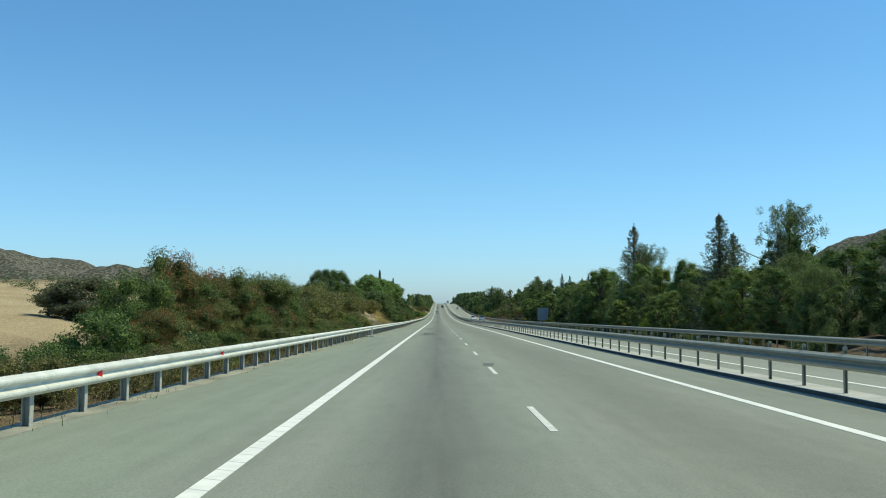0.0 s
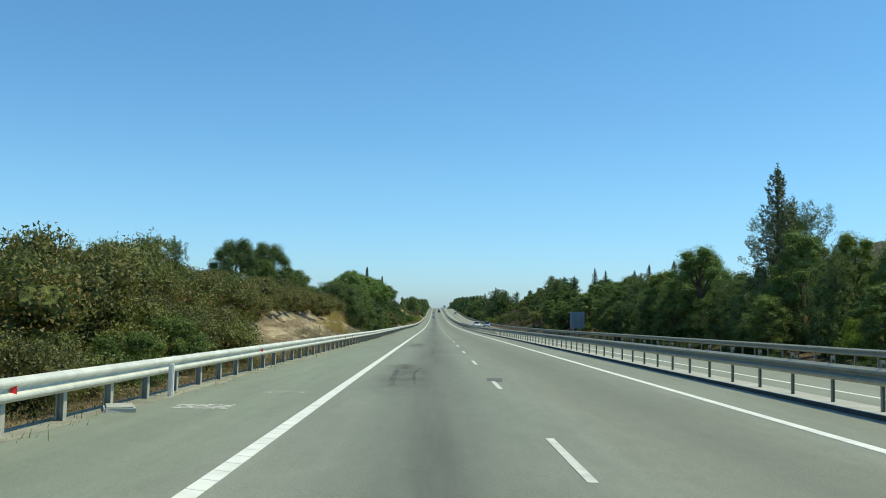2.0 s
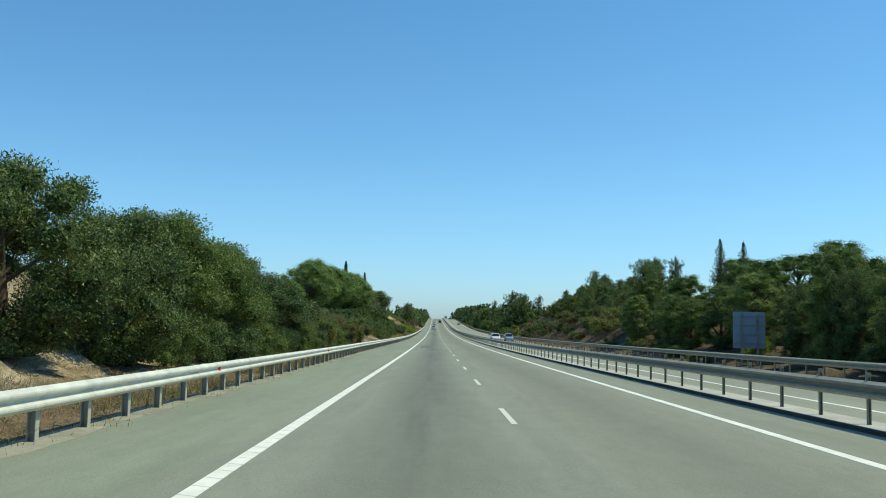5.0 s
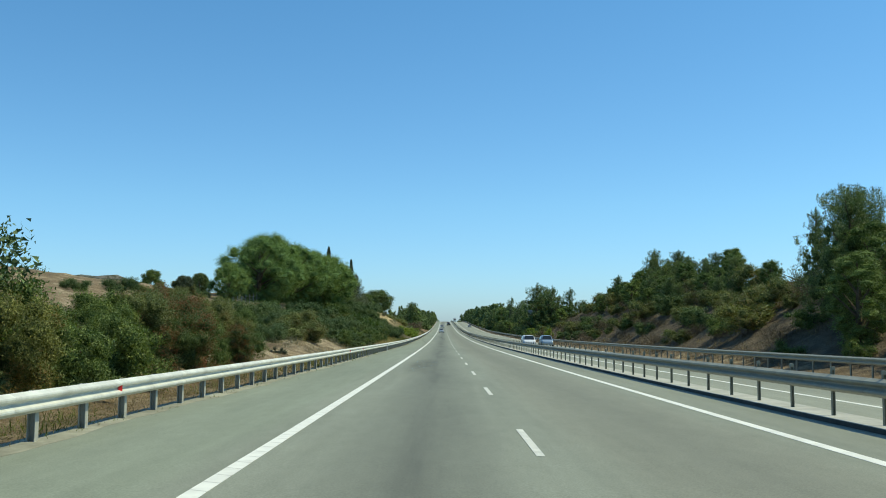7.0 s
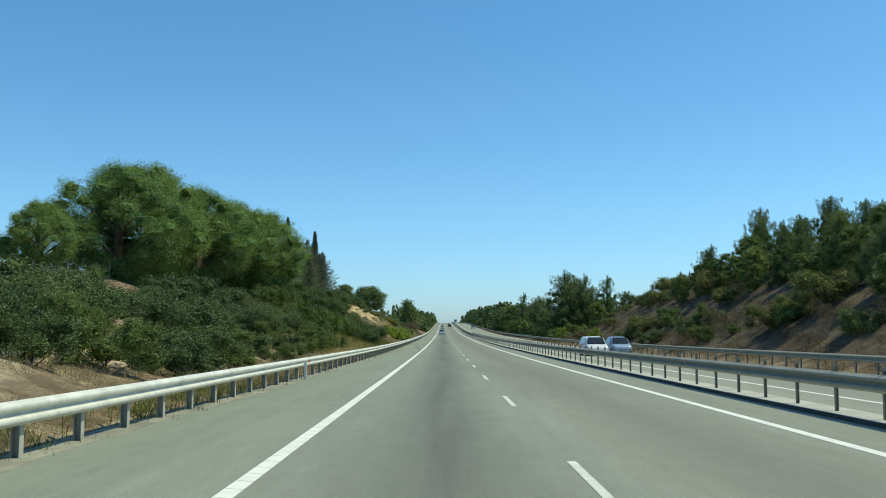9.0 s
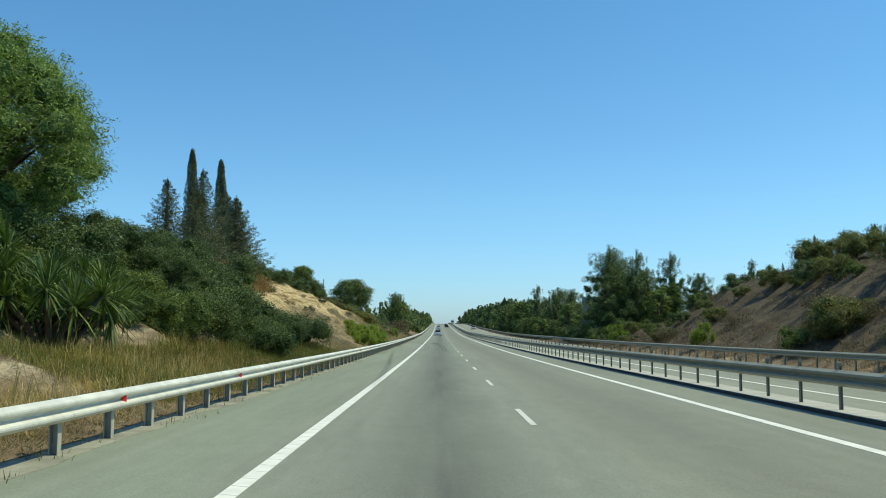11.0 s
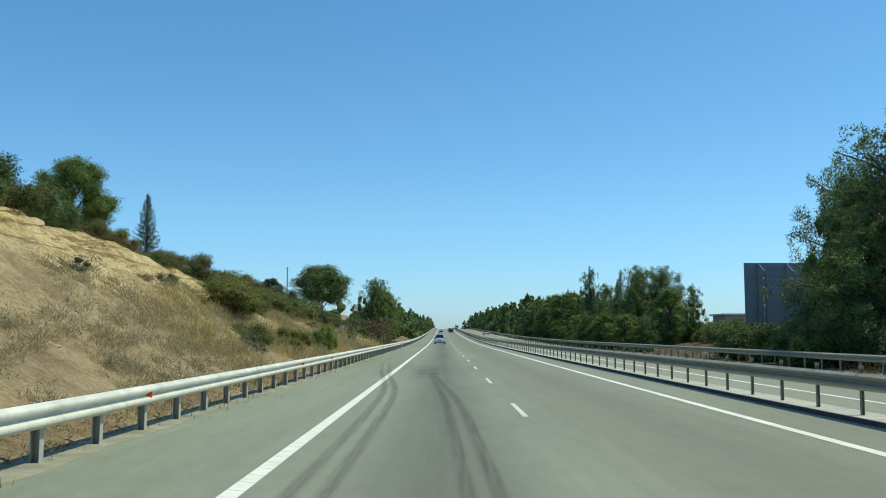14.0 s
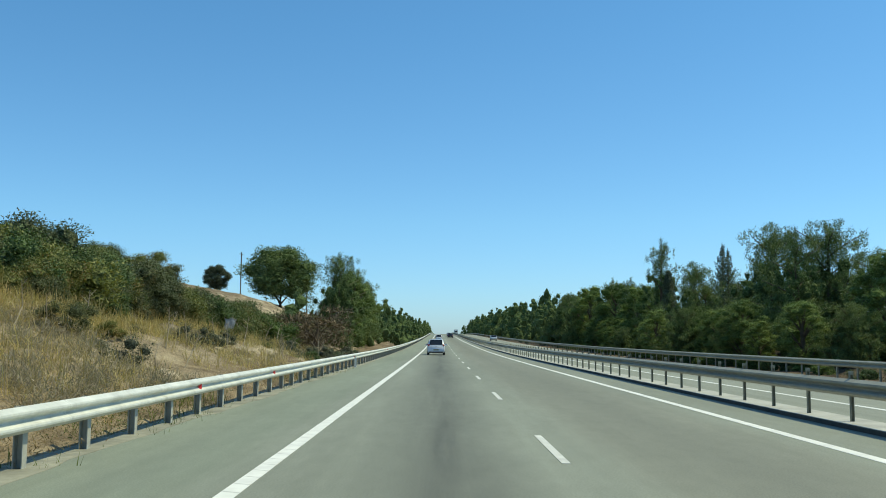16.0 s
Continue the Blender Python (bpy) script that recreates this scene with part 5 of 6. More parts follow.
# ---- grasses and dry brush ----
def tufts(name, label, mat, spots, blades_each, h, spread, width=0.02):
    """Grass tufts on the ground at the spots (x, y)."""
    n = len(spots)
    x, y = np.repeat(spots[:, 0], blades_each), np.repeat(spots[:, 1], blades_each)
    size = np.repeat(0.55 + 0.9 * rng.random(n), blades_each)
    bx, by = x + rng.normal(size=len(x)) * spread * 0.3, y + rng.normal(size=len(x)) * spread * 0.3
    way = unit(np.stack([rng.normal(size=len(x)) * 0.75, rng.normal(size=len(x)) * 0.75, np.ones(len(x))], 1))
    base = np.stack([bx, by, ground_z(bx, by) - 0.04], 1)
    me = blades(name, base, way, h * size * (0.6 + 0.6 * rng.random(len(x))), width, mat, 0.5)
    return tagged(new(name, me), label, "grass", kind="stuff")


def fuzz(name, label, mat, spots, each, h):
    """Low mounds of fine dry twigs: thin spikes that radiate from each spot."""
    n = len(spots)
    size = np.repeat(h * (0.45 + 0.9 * rng.random(n)), each)
    x, y = np.repeat(spots[:, 0], each), np.repeat(spots[:, 1], each)
    d = unit(np.stack([rng.normal(size=len(x)), rng.normal(size=len(x)), np.abs(rng.normal(size=len(x))) * 0.9 + 0.15], 1))
    k = size * (0.25 + 0.75 * rng.random(len(x)))
    at = np.stack([x, y, ground_z(x, y)], 1) + d * k[:, None]
    return tagged(new(name, leaves(name, at, d, size * 0.2, mat, 0.17, 0.0, 0.5, 0.0)), label, "brush", kind="stuff")


def strew(n, y0, y1, x0, x1, side=-1, clump=6.0, keep=0.0):
    """Random spots x0 to x1 metres outside the rail, gathered in patches."""
    y = y0 + (y1 - y0) * rng.random(n)
    off = x0 + (x1 - x0) * rng.random(n)
    x = rail_left(y) - off if side < 0 else RAIL_FAR + off
    ok = rough(x * 1.3, y, clump) > keep + rng.normal(size=n) * 0.25
    return np.stack([x, y], 1)[ok]


def clear(spots):
    """Leaves out the spots under the bright bush."""
    return spots[np.hypot(spots[:, 0] + 8.5, (spots[:, 1] - 370.5) * 0.4) > 2.4]


tufts("dry_grass", "tufts of dry straw-coloured grass on the banks", DRY_LEAF, np.concatenate([strew(1500, 84, 300, 0.8, 9, keep=0.2), strew(1600, 330, 520, 0.8, 9, keep=0.1)]), 10, 0.38, 0.6, 0.015)
tufts("dry_grass", "tall golden dry grass behind the guard rail", DRY_LEAF, np.concatenate([strew(70, 128, 139, 3.6, 5.5, keep=-1.5), strew(420, 290, 312, 1.0, 4.0, keep=-0.2), strew(160, 308, 322, 1.0, 5.0, keep=-0.2), strew(900, 396, 436, 1.5, 6.0, keep=0.0), strew(1500, 444, 496, 5.2, 8.2, keep=-0.6), strew(700, 438, 474, 8.0, 11.2, keep=-0.5), strew(500, 430, 472, 1.5, 6.0, keep=0.15)]), 16, 0.75, 0.6, 0.014)
tufts("dry_brush", "brown dry brush scattered over the slopes", DRY_BROWN, np.concatenate([clear(strew(500, 338, 470, 1.5, 7.5, keep=0.25)), strew(250, 96, 150, 0.8, 3.5, keep=0.3), strew(700, 225, 310, 1.0, 8, keep=0.1)]), 16, 0.42, 1.0, 0.012)
tufts("dry_brush", "dry brush and grass on the far bank", DRY_BROWN, strew(1700, 215, 410, 0.8, 14, 1, keep=0.0), 12, 0.45, 1.0, 0.016)
FUZZ = leaf_material("grey_brown_twigs", (0.23, 0.195, 0.15), (0.44, 0.375, 0.29), glow=0.3)
fuzz("dry_brush", "soft grey-brown dry brush covering the foot of the high cut", FUZZ, clear(strew(1700, 346, 446, 1.2, 6.5, keep=0.05)), 210, 0.5)
fuzz("dry_brush", "thin dry brush on the ledges of the high cut", FUZZ, np.concatenate([strew(320, 346, 446, 6.0, 10.5, keep=0.2), strew(360, 352, 436, 10.6, 12.6, keep=-0.5)]), 80, 0.38)
fuzz("dry_brush", "dark brown brush on the shaded far bank", RUST, strew(1700, 226, 412, 0.9, 14, 1, keep=-0.3), 55, 0.8)
fuzz("dry_brush", "pale dry brush scattered over the far bank", DRY_BROWN, strew(900, 226, 412, 0.9, 14, 1, keep=0.1), 50, 0.7)
fuzz("dry_brush", "grey-brown dry brush on the low rocky bank", FUZZ, np.concatenate([strew(300, 96, 152, 0.9, 3.0, keep=0.0), strew(260, 228, 300, 1.0, 5.0, keep=0.0), strew(150, 438, 505, 1.2, 5.0, keep=0.2)]), 100, 0.42)
fuzz("dry_grass", "short brown dry grass behind the guard rail", DRY_BROWN, strew(5200, 9, 480, 0.15, 1.6, keep=-0.9), 26, 0.34)
fuzz("green_grass", "thin green weeds behind the guard rail", FRESH_GRASS, strew(2600, 60, 480, 0.0, 1.2, keep=-0.1), 40, 0.3)
POST_FEET = np.array([(float(rail_left(y)) + 0.04 + 0.12 * rng.random(), y + rng.normal() * 0.3) for y in LEFT_POSTS[(LEFT_POSTS > 9) & (LEFT_POSTS < 480)] for k in range(3) if rng.random() < 0.7])
tufts("dry_grass", "high clump of golden dry grass on the bank", DRY_LEAF, np.array([(-10.6 - 0.5 * rng.random(), 137 + 2.4 * rng.random()) for k in range(9)] + [(-10.0 - 0.4 * rng.random(), 131 + rng.random()) for k in range(4)] + [(-8.5 - 0.9 * rng.random(), 120.5 + 2.2 * rng.random()) for k in range(8)]), 110, 1.25, 0.8, 0.014)
tufts("green_grass", "green tufts of grass at the feet of the posts", FRESH_GRASS, POST_FEET, 50, 0.27, 0.6, 0.012)
tufts("green_grass", "green weeds and grass at the foot of the guard rail", FRESH_GRASS, np.concatenate([strew(600, 84, 470, 0.2, 1.2, keep=0.1), strew(300, 225, 260, 0.2, 1.3, keep=-0.6)]), 14, 0.42, 0.5, 0.014)

STALK = plain("bleached_stalk", (0.45, 0.38, 0.27), 0.9, vary=0.2, scale=4.0)
for k in range(26):
    y, off = 438 + 44 * rng.random(), 1.6 + 4.2 * rng.random()
    x = float(rail_left(y)) - off
    bm = bmesh.new()
    tall, lean, bend = 0.8 + 0.8 * rng.random(), 0.35 * rng.normal(), 0.2 * rng.normal()
    tube(bm, [(0, 0, -0.1), (lean * 0.4, bend, tall * 0.5), (lean, 0, tall)], [0.022, 0.016, 0.006], 5)
    for j in (0.45, 0.6, 0.75, 0.88):
        tube(bm, [(lean * j, bend * (1 - j), tall * j), (lean * j + 0.2 * rng.normal(), 0.15 * rng.normal(), tall * (j + 0.16))], [0.009, 0.003], 4)
    ob = tagged(part("dry_stalk", bm, STALK), "bleached dry stalk with bare side twigs on the bank", "dry stalk", "dry stalks on the bank")
    ob.matrix_basis = pose(x, y, float(ground_z(x, y)))
WEEDS = leaf_material("olive_green_weeds", (0.10, 0.115, 0.03), (0.24, 0.26, 0.075), (0.26, 0.19, 0.08), 0.06, glow=0.3)
tufts("green_grass", "dense high olive-green grass between the guard rail and the shrubs", WEEDS, np.concatenate([strew(3000, 305, 336, 0.8, 5.0, keep=-1.4), strew(700, 334, 343, 1.0, 4.5, keep=-0.6)]), 20, 0.52, 0.7, 0.011)
tufts("green_grass", "fresh green weeds below the shrubs", FRESH_GRASS, strew(1100, 318, 343, 1.2, 5.0, keep=-0.5), 16, 0.5, 0.7, 0.012)
RUSTY = leaf_material("rusty_dry_grass", (0.19, 0.118, 0.055), (0.34, 0.235, 0.118), glow=0.25)
fuzz("dry_grass", "rusty brown dry grass below the cypress trees", RUSTY, strew(110, 342, 354, 8.0, 12.0, keep=-1.2), 230, 1.0)


# ---- white plastic sheet caught at the foot of the bushes ----
bm = bmesh.new()
nu, nv = 7, 9
net = []
for j in range(nv):
    v = j / (nv - 1)
    half = 0.42 - 0.2 * math.sin(v * math.pi * 0.8) + 0.06 * v
    net.append([bm.verts.new(((i / (nu - 1) - 0.5) * 2 * half + 0.12 * v, 0.07 * math.sin(i * 2.1 + j * 1.3) + 0.1 * v * v, 1.0 * v + 0.05 * math.sin(i * 1.7 + 2 * v))) for i in range(nu)])
for j in range(nv - 1):
    for i in range(nu - 1):
        bm.faces.new((net[j][i], net[j][i + 1], net[j + 1][i + 1], net[j + 1][i]))
bmesh.ops.solidify(bm, geom=bm.faces[:], thickness=0.012)
sheet = tagged(part("plastic_sheet", bm, plain("white_plastic", (0.78, 0.78, 0.77), 0.35, vary=0.12, scale=6.0), smooth=True), "crumpled white plastic sheet caught at the foot of the bushes", "plastic sheet")
sheet.matrix_basis = pose(-13.1, 471.3, float(ground_z(-13.1, 471.3)) - 0.03)


# ---- stones on the banks ----
def stone(size):
    bm = bmesh.new()
    bmesh.ops.create_icosphere(bm, subdivisions=2, radius=size)
    for v in bm.verts:
        v.co *= 1 + 0.35 * noise.noise(v.co * 2.2 / size)
        v.co.z *= 0.65
    me = bpy.data.meshes.new("stone")
    bm.to_mesh(me), bm.free()
    me.materials.append(ROCK)
    return me


ROCK = plain("pale_rock", (0.44, 0.36, 0.24), 0.9, vary=0.25, scale=2.5, bump=0.5, spec=0.1)
STONES = [stone(0.3), stone(0.45), stone(0.65)]
for k in range(265):
    y = float(rng.choice([102 + 44 * rng.random(), 228 + 40 * rng.random(), 340 + 95 * rng.random(), 440 + 55 * rng.random()], p=[0.3, 0.17, 0.21, 0.32]))
    off = (2.2 + 3.4 * rng.random()) if y < 300 else (2.2 + 6.5 * rng.random()) if y > 438 else (2 + 10 * rng.random())
    x = float(rail_left(y)) - off
    ob = tagged(new("rock", STONES[int(rng.integers(3))]), "pale weathered rock lying on the bank", "rock", "rocks on the bank")
    s = (0.16 if y < 438 else 0.4) + 0.5 * rng.random() ** 3
    ob.matrix_basis = Matrix.LocRotScale((x, y, float(ground_z(x, y)) - 0.05), Euler((0.3 * rng.random(), 0.3 * rng.random(), 6.28 * rng.random())), (s, s * 1.3, s * 0.8))

# ---- reflectors, delineators, marks on the road ----
bm = bmesh.new()
v = [bm.verts.new(p) for p in ((0, -0.07, -0.06), (0.05, 0.0, -0.09), (0.05, 0.0, 0.09), (0, -0.07, 0.06), (0, 0.03, -0.06), (0, 0.03, 0.06))]
for f in ((0, 1, 2, 3), (1, 4, 5, 2), (0, 3, 5, 4), (0, 4, 1), (3, 2, 5)):
    bm.faces.new([v[i] for i in f])
bmesh.ops.recalc_face_normals(bm, faces=bm.faces)
red = bpy.data.meshes.new("reflector")
bm.to_mesh(red), bm.free()
red.materials.append(RED)
rail_inv = LEFT_RAIL.matrix_basis.inverted()
for y in (15.4, 23.4, 39.4, 55.6, 63.6, 79.4, 103.4, 107.4, 127.4, 151.4, 175.4, 197.4, 235.4, 243.4, 267.4, 299.4, 307.4, 340.6, 348.6, 366.6, 382.6, 398.7, 406.7, 439.7, 447.7, 472.0, 504.0):
    ob = new("reflector", red)
    tagged(ob, "red reflector bolted into the beam")
    ob.parent, ob.matrix_basis = LEFT_RAIL, rail_inv @ pose(float(rail_left(y)) + 0.03, y, float(road_z(y)) + 0.565)

WHITE = plain("white_plastic", (0.75, 0.75, 0.72), 0.5, vary=0.08)
for y in (69.7, 265.5, 471):
    bm = bmesh.new()
    box(bm, -0.05, 0.05, -0.05, 0.05, -0.05, 0.62, 0.02)
    ob = tagged(part("marker_post", bm, WHITE), "short white marker post beside the guard rail", "marker post", "marker posts")
    ob.matrix_basis = along(float(rail_left(y)) + 0.2, y)

RUBBER = bpy.data.materials.new("tyre_marks")
RUBBER.use_nodes = True
rn, rl = RUBBER.node_tree.nodes, RUBBER.node_tree.links
rb = rn["Principled BSDF"]
rb.inputs["Base Color"].default_value, rb.inputs["Roughness"].default_value = (0.07, 0.072, 0.07, 1), 0.8
rt = noise_node(rn, rl, 3.0, 4, "World", stretch=(6, 0.15, 1))
worn_through = ramp_node(rn, rl, rt.outputs[0], [(0.3, (0.08,) * 3), (0.7, (0.36,) * 3)])
edge = rn.new("ShaderNodeAttribute")
edge.attribute_name = "wear"
rl.new(math_node(rn, rl, "MULTIPLY", worn_through.outputs[0], edge.outputs["Fac"]), rb.inputs["Alpha"])
WORN = bpy.data.materials.new("worn_asphalt_stain")
WORN.use_nodes = True
wn_, wl = WORN.node_tree.nodes, WORN.node_tree.links
wb = wn_["Principled BSDF"]
wb.inputs["Base Color"].default_value, wb.inputs["Roughness"].default_value = (0.08, 0.082, 0.078, 1), 0.8
ws = wn_.new("ShaderNodeSeparateXYZ")
wl.new(wn_.new("ShaderNodeTexCoord").outputs["Generated"], ws.inputs[0])
fade = [ramp_node(wn_, wl, ws.outputs[i], [(0.0, (0,) * 3), (0.35, (1,) * 3), (0.65, (1,) * 3), (1.0, (0,) * 3)]).outputs[0] for i in (0, 1)]
blotch = ramp_node(wn_, wl, noise_node(wn_, wl, 2.0, 5, "World", stretch=(1, 0.3, 1)).outputs[0], [(0.3, (0.05,) * 3), (0.65, (0.32,) * 3)]).outputs[0]
wl.new(math_node(wn_, wl, "MULTIPLY", blotch, math_node(wn_, wl, "MULTIPLY", fade[0], fade[1])), wb.inputs["Alpha"])


FADED = bpy.data.materials.new("faded_road_paint")
FADED.use_nodes = True
fn, fl = FADED.node_tree.nodes, FADED.node_tree.links
fb = fn["Principled BSDF"]
fb.inputs["Base Color"].default_value, fb.inputs["Roughness"].default_value = (0.7, 0.7, 0.64, 1), 0.7
fl.new(ramp_node(fn, fl, noise_node(fn, fl, 6.0, 5, "World").outputs[0], [(0.42, (0.05,) * 3), (0.6, (0.75,) * 3)]).outputs[0], fb.inputs["Alpha"])


def tyre_mark(points, width=0.24, label="dark rubber skid mark", bend=7):
    """A smooth dark band on the road through (x, y) points, worn thin at its edges and ends."""
    p = np.array(points, float)
    n = 40
    ys = np.linspace(p[0, 1], p[-1, 1], n)
    xs = np.interp(ys, p[:, 1], p[:, 0])
    xs = np.convolve(np.pad(xs, bend // 2, mode="edge"), np.ones(bend) / bend, "valid")
    z = road_z(ys) + 0.0075
    across = np.array([-0.5, -0.2, 0.2, 0.5])
    v = np.stack([np.stack([xs + width * k, ys, z], 1) for k in across], 1).reshape(-1, 3)
    wear = np.sin(np.linspace(0.12, math.pi - 0.12, n)) ** 0.6
    i = (np.arange(n - 1)[:, None] * 4 + np.arange(3)[None]).ravel()
    me = from_arrays("tyre_mark", v, np.stack([i, i + 1, i + 5, i + 4], 1), RUBBER)
    me.attributes.new("wear", "FLOAT", "POINT").data.foreach_set("value", (wear[:, None] * np.array([0, 1, 1, 0])).ravel().astype(np.float32))
    ob = new("tyre_mark", me)
    ob.parent = road
    return tagged(ob, label)


tyre_mark([(-3.24, 364), (-3.06, 370), (-3.03, 384), (-3.12, 393), (-3.6, 400), (-4.0, 404), (-4.26, 408), (-4.99, 421)])
tyre_mark([(-2.88, 364), (-2.72, 370), (-2.69, 384), (-2.8, 393), (-3.26, 399), (-3.66, 403), (-3.9, 408), (-4.62, 420)])
tyre_mark([(-1.28, 362), (-1.3, 366), (-1.31, 375), (-1.46, 388), (-1.9, 400), (-2.1, 405)])
tyre_mark([(-0.93, 362), (-0.95, 366), (-1.0, 375), (-1.14, 388), (-1.72, 400), (-1.95, 405)])
tyre_mark([(-3.55, 312), (-3.78, 320.7), (-3.93, 324.5), (-4.17, 332), (-4.62, 342), (-5.01, 350.5), (-5.26, 356.6), (-5.54, 365.3)], 0.34)
# the worn trench in the near lane
TRENCH = "dark worn edge of a repaired trench in the asphalt"
tyre_mark([(-2.5, 73.5), (-2.6, 76), (-2.64, 79), (-2.68, 81.4)], 0.2, TRENCH, 3)
tyre_mark([(-1.98, 74), (-2.06, 77), (-2.1, 78.6), (-2.02, 80.6), (-1.95, 82)], 0.1, TRENCH, 3)
for y0 in (80.5, 82.0):
    ys = np.linspace(y0, y0 + 0.4, 3)
    ob = new("patch", slab("patch", -2.72, -1.92, ys, 0.0065, 0.004, plain("trench_joint", (0.185, 0.195, 0.165), 0.85, vary=0.3, scale=4.0, spec=0.1)))
    ob.parent = road
    tagged(ob, "dark joint across the repaired trench")
for x0, x1, y0, y1 in ((-3.15, -2.1, 104, 117), (-3.2, -1.5, 70, 85), (-3.1, -2.1, 80.5, 85), (-3.2, -1.5, 217, 240), (-2.9, -1.3, 398, 416)):
    ys = np.linspace(y0, y1, 8)
    ob = new("patch", slab("patch", lambda y, a=x0: a + 0.08 * np.sin(y * 2.1), lambda y, a=x1: a + 0.08 * np.sin(y * 1.7), ys, 0.006, 0.004, WORN))
    ob.parent = road
    tagged(ob, "dark worn patch in the asphalt")

TAR = plain("bitumen_patch", (0.155, 0.16, 0.15), 0.85, vary=0.2, scale=1.5, spec=0.1)
for xa, ya, xb, yb in ((-0.16, 29.0, 0.28, 30.7), (-0.16, 75.8, 0.34, 77.2)):
    ys = np.linspace(ya, yb, 4)
    skew = lambda y, k: 0.1 * (y - ya) / (yb - ya) + 0.012 * np.sin(y * 9 + k)
    ob = new("patch", slab("patch", lambda y: xa + skew(y, 0.0), lambda y: xb - 0.1 + skew(y, 2.0), ys, 0.0085, 0.0035, TAR))
    ob.parent = road
    tagged(ob, "small dark bitumen repair")
faded = tagged(new("faded_marking", slab("faded_marking", -5.9, -4.95, np.linspace(67.4, 68.2, 3), 0.006, 0.004, FADED)), "faded white paint on the hard shoulder")
faded.parent = road
for x0, x1, y0 in ((-5.0, -4.85, 70.9), (-4.75, -4.5, 71.2), (-4.35, -4.2, 71.0)):
    ob = tagged(new("faded_marking", slab("faded_marking", x0, x1, np.linspace(y0, y0 + 0.25, 3), 0.006, 0.004, FADED)), "faded white paint on the hard shoulder")
    ob.parent = road
bm = bmesh.new()
box(bm, -0.24, 0.24, -0.35, 0.35, -0.06, 0.09, 0.03)
for v in bm.verts:
    v.co += Vector((noise.noise(v.co * 4), noise.noise(v.co * 4 + Vector((3, 1, 2))), 0)) * 0.05
rubble = tagged(part("concrete_block", bm, CONCRETE), "broken concrete block lying at the guard rail post", "concrete block")
rubble.matrix_basis = along(-6.55, 66.9, 0.0, 20)

# ---- signs, poles, house, hills ----
SIGN_BACK = plain("grey_sign_back", (0.25, 0.28, 0.32), 0.45, 0.2, vary=0.1, scale=0.8)
STEEL = plain("grey_steel", (0.33, 0.34, 0.34), 0.45, 0.6, vary=0.15)
DARK_STEEL = plain("dark_steel", (0.10, 0.10, 0.11), 0.5, 0.4, vary=0.2)


def board(name, label, category, x0, x1, y, z0, z1, posts, mat, ribs):
    """The back of a sign: panel, stiffening ribs, a rim and posts with struts."""
    g = float(ground_z((x0 + x1) / 2, y))
    root = tagged(new(name), label, category)
    root.matrix_basis = pose((x0 + x1) / 2, y, g)
    w, base = (x1 - x0) / 2, float(road_z(y)) - g
    bm = bmesh.new()
    box(bm, -w, w, 0.0, 0.06, base + z0, base + z1, 0.01)
    part("panel", bm, mat, root)
    for i in range(ribs):
        z = base + z0 + (z1 - z0) * (i + 0.5) / ribs
        bm = bmesh.new()
        box(bm, -w + 0.03, w - 0.03, -0.05, -0.002, z - 0.03, z + 0.03)
        part("rib", bm, STEEL if z1 - z0 < 4 else mat, root)
    for i in range(posts):
        x = -w + 2 * w * (i + 0.5) / posts
        bm = bmesh.new()
        box(bm, x - 0.06, x + 0.06, -0.19, -0.055, -0.5, base + z1 - 0.1, 0.01)
        post = part("post", bm, STEEL if posts < 3 else mat, root)
        if z1 - z0 > 4:
            bm = bmesh.new()
            tube(bm, [(x + 0.2, -1.0, -0.4), (x + 0.2, -1.0, base + z1 - 0.75)], [0.045, 0.045], 6)
            part("strut", bm, DARK_STEEL, post)
            for k in range(8):
                z = base + z1 - 0.1 - 0.72 * k
                bm = bmesh.new()
                tube(bm, [(x, -0.19, z), (x + 0.2, -0.99, z - 0.65)] if k == 0 else [(x + 0.13, -0.7, z - 0.4), (x + 0.2, -0.99, z - 0.65)], [0.028, 0.028], 5)
                part("brace", bm, STEEL, post, "pale galvanised brace")
    return root


board("road_sign", "grey back of a square road sign on two posts", "road sign", 19.5, 21.75, 193, 0.95, 3.5, 2, plain("blue_grey_sign", (0.28, 0.36, 0.44), 0.45, 0.1, vary=0.08, scale=0.8), 4)
board("billboard", "dark grey back of a large billboard with struts", "billboard", 22.9, 32.0, 441, 0.9, 7.35, 4, SIGN_BACK, 9)


def pole(x, y, dz):
    bm = bmesh.new()
    h = dz + float(road_z(y)) - float(ground_z(x, y))
    tube(bm, [(0, 0, -0.5), (0, 0, h * 0.5), (0.03, 0, h)], [0.16, 0.14, 0.11], 8)
    box(bm, -0.9, 0.9, -0.06, 0.06, h - 0.5, h - 0.38)
    ob = tagged(part("utility_pole", bm, plain("tarred_wood", (0.11, 0.085, 0.065), 0.85, vary=0.2)), "dark wooden utility pole on the hill", "utility pole", "utility poles")
    ob.matrix_basis = pose(x, y, float(ground_z(x, y)), 0, 0, 80)
    return ob


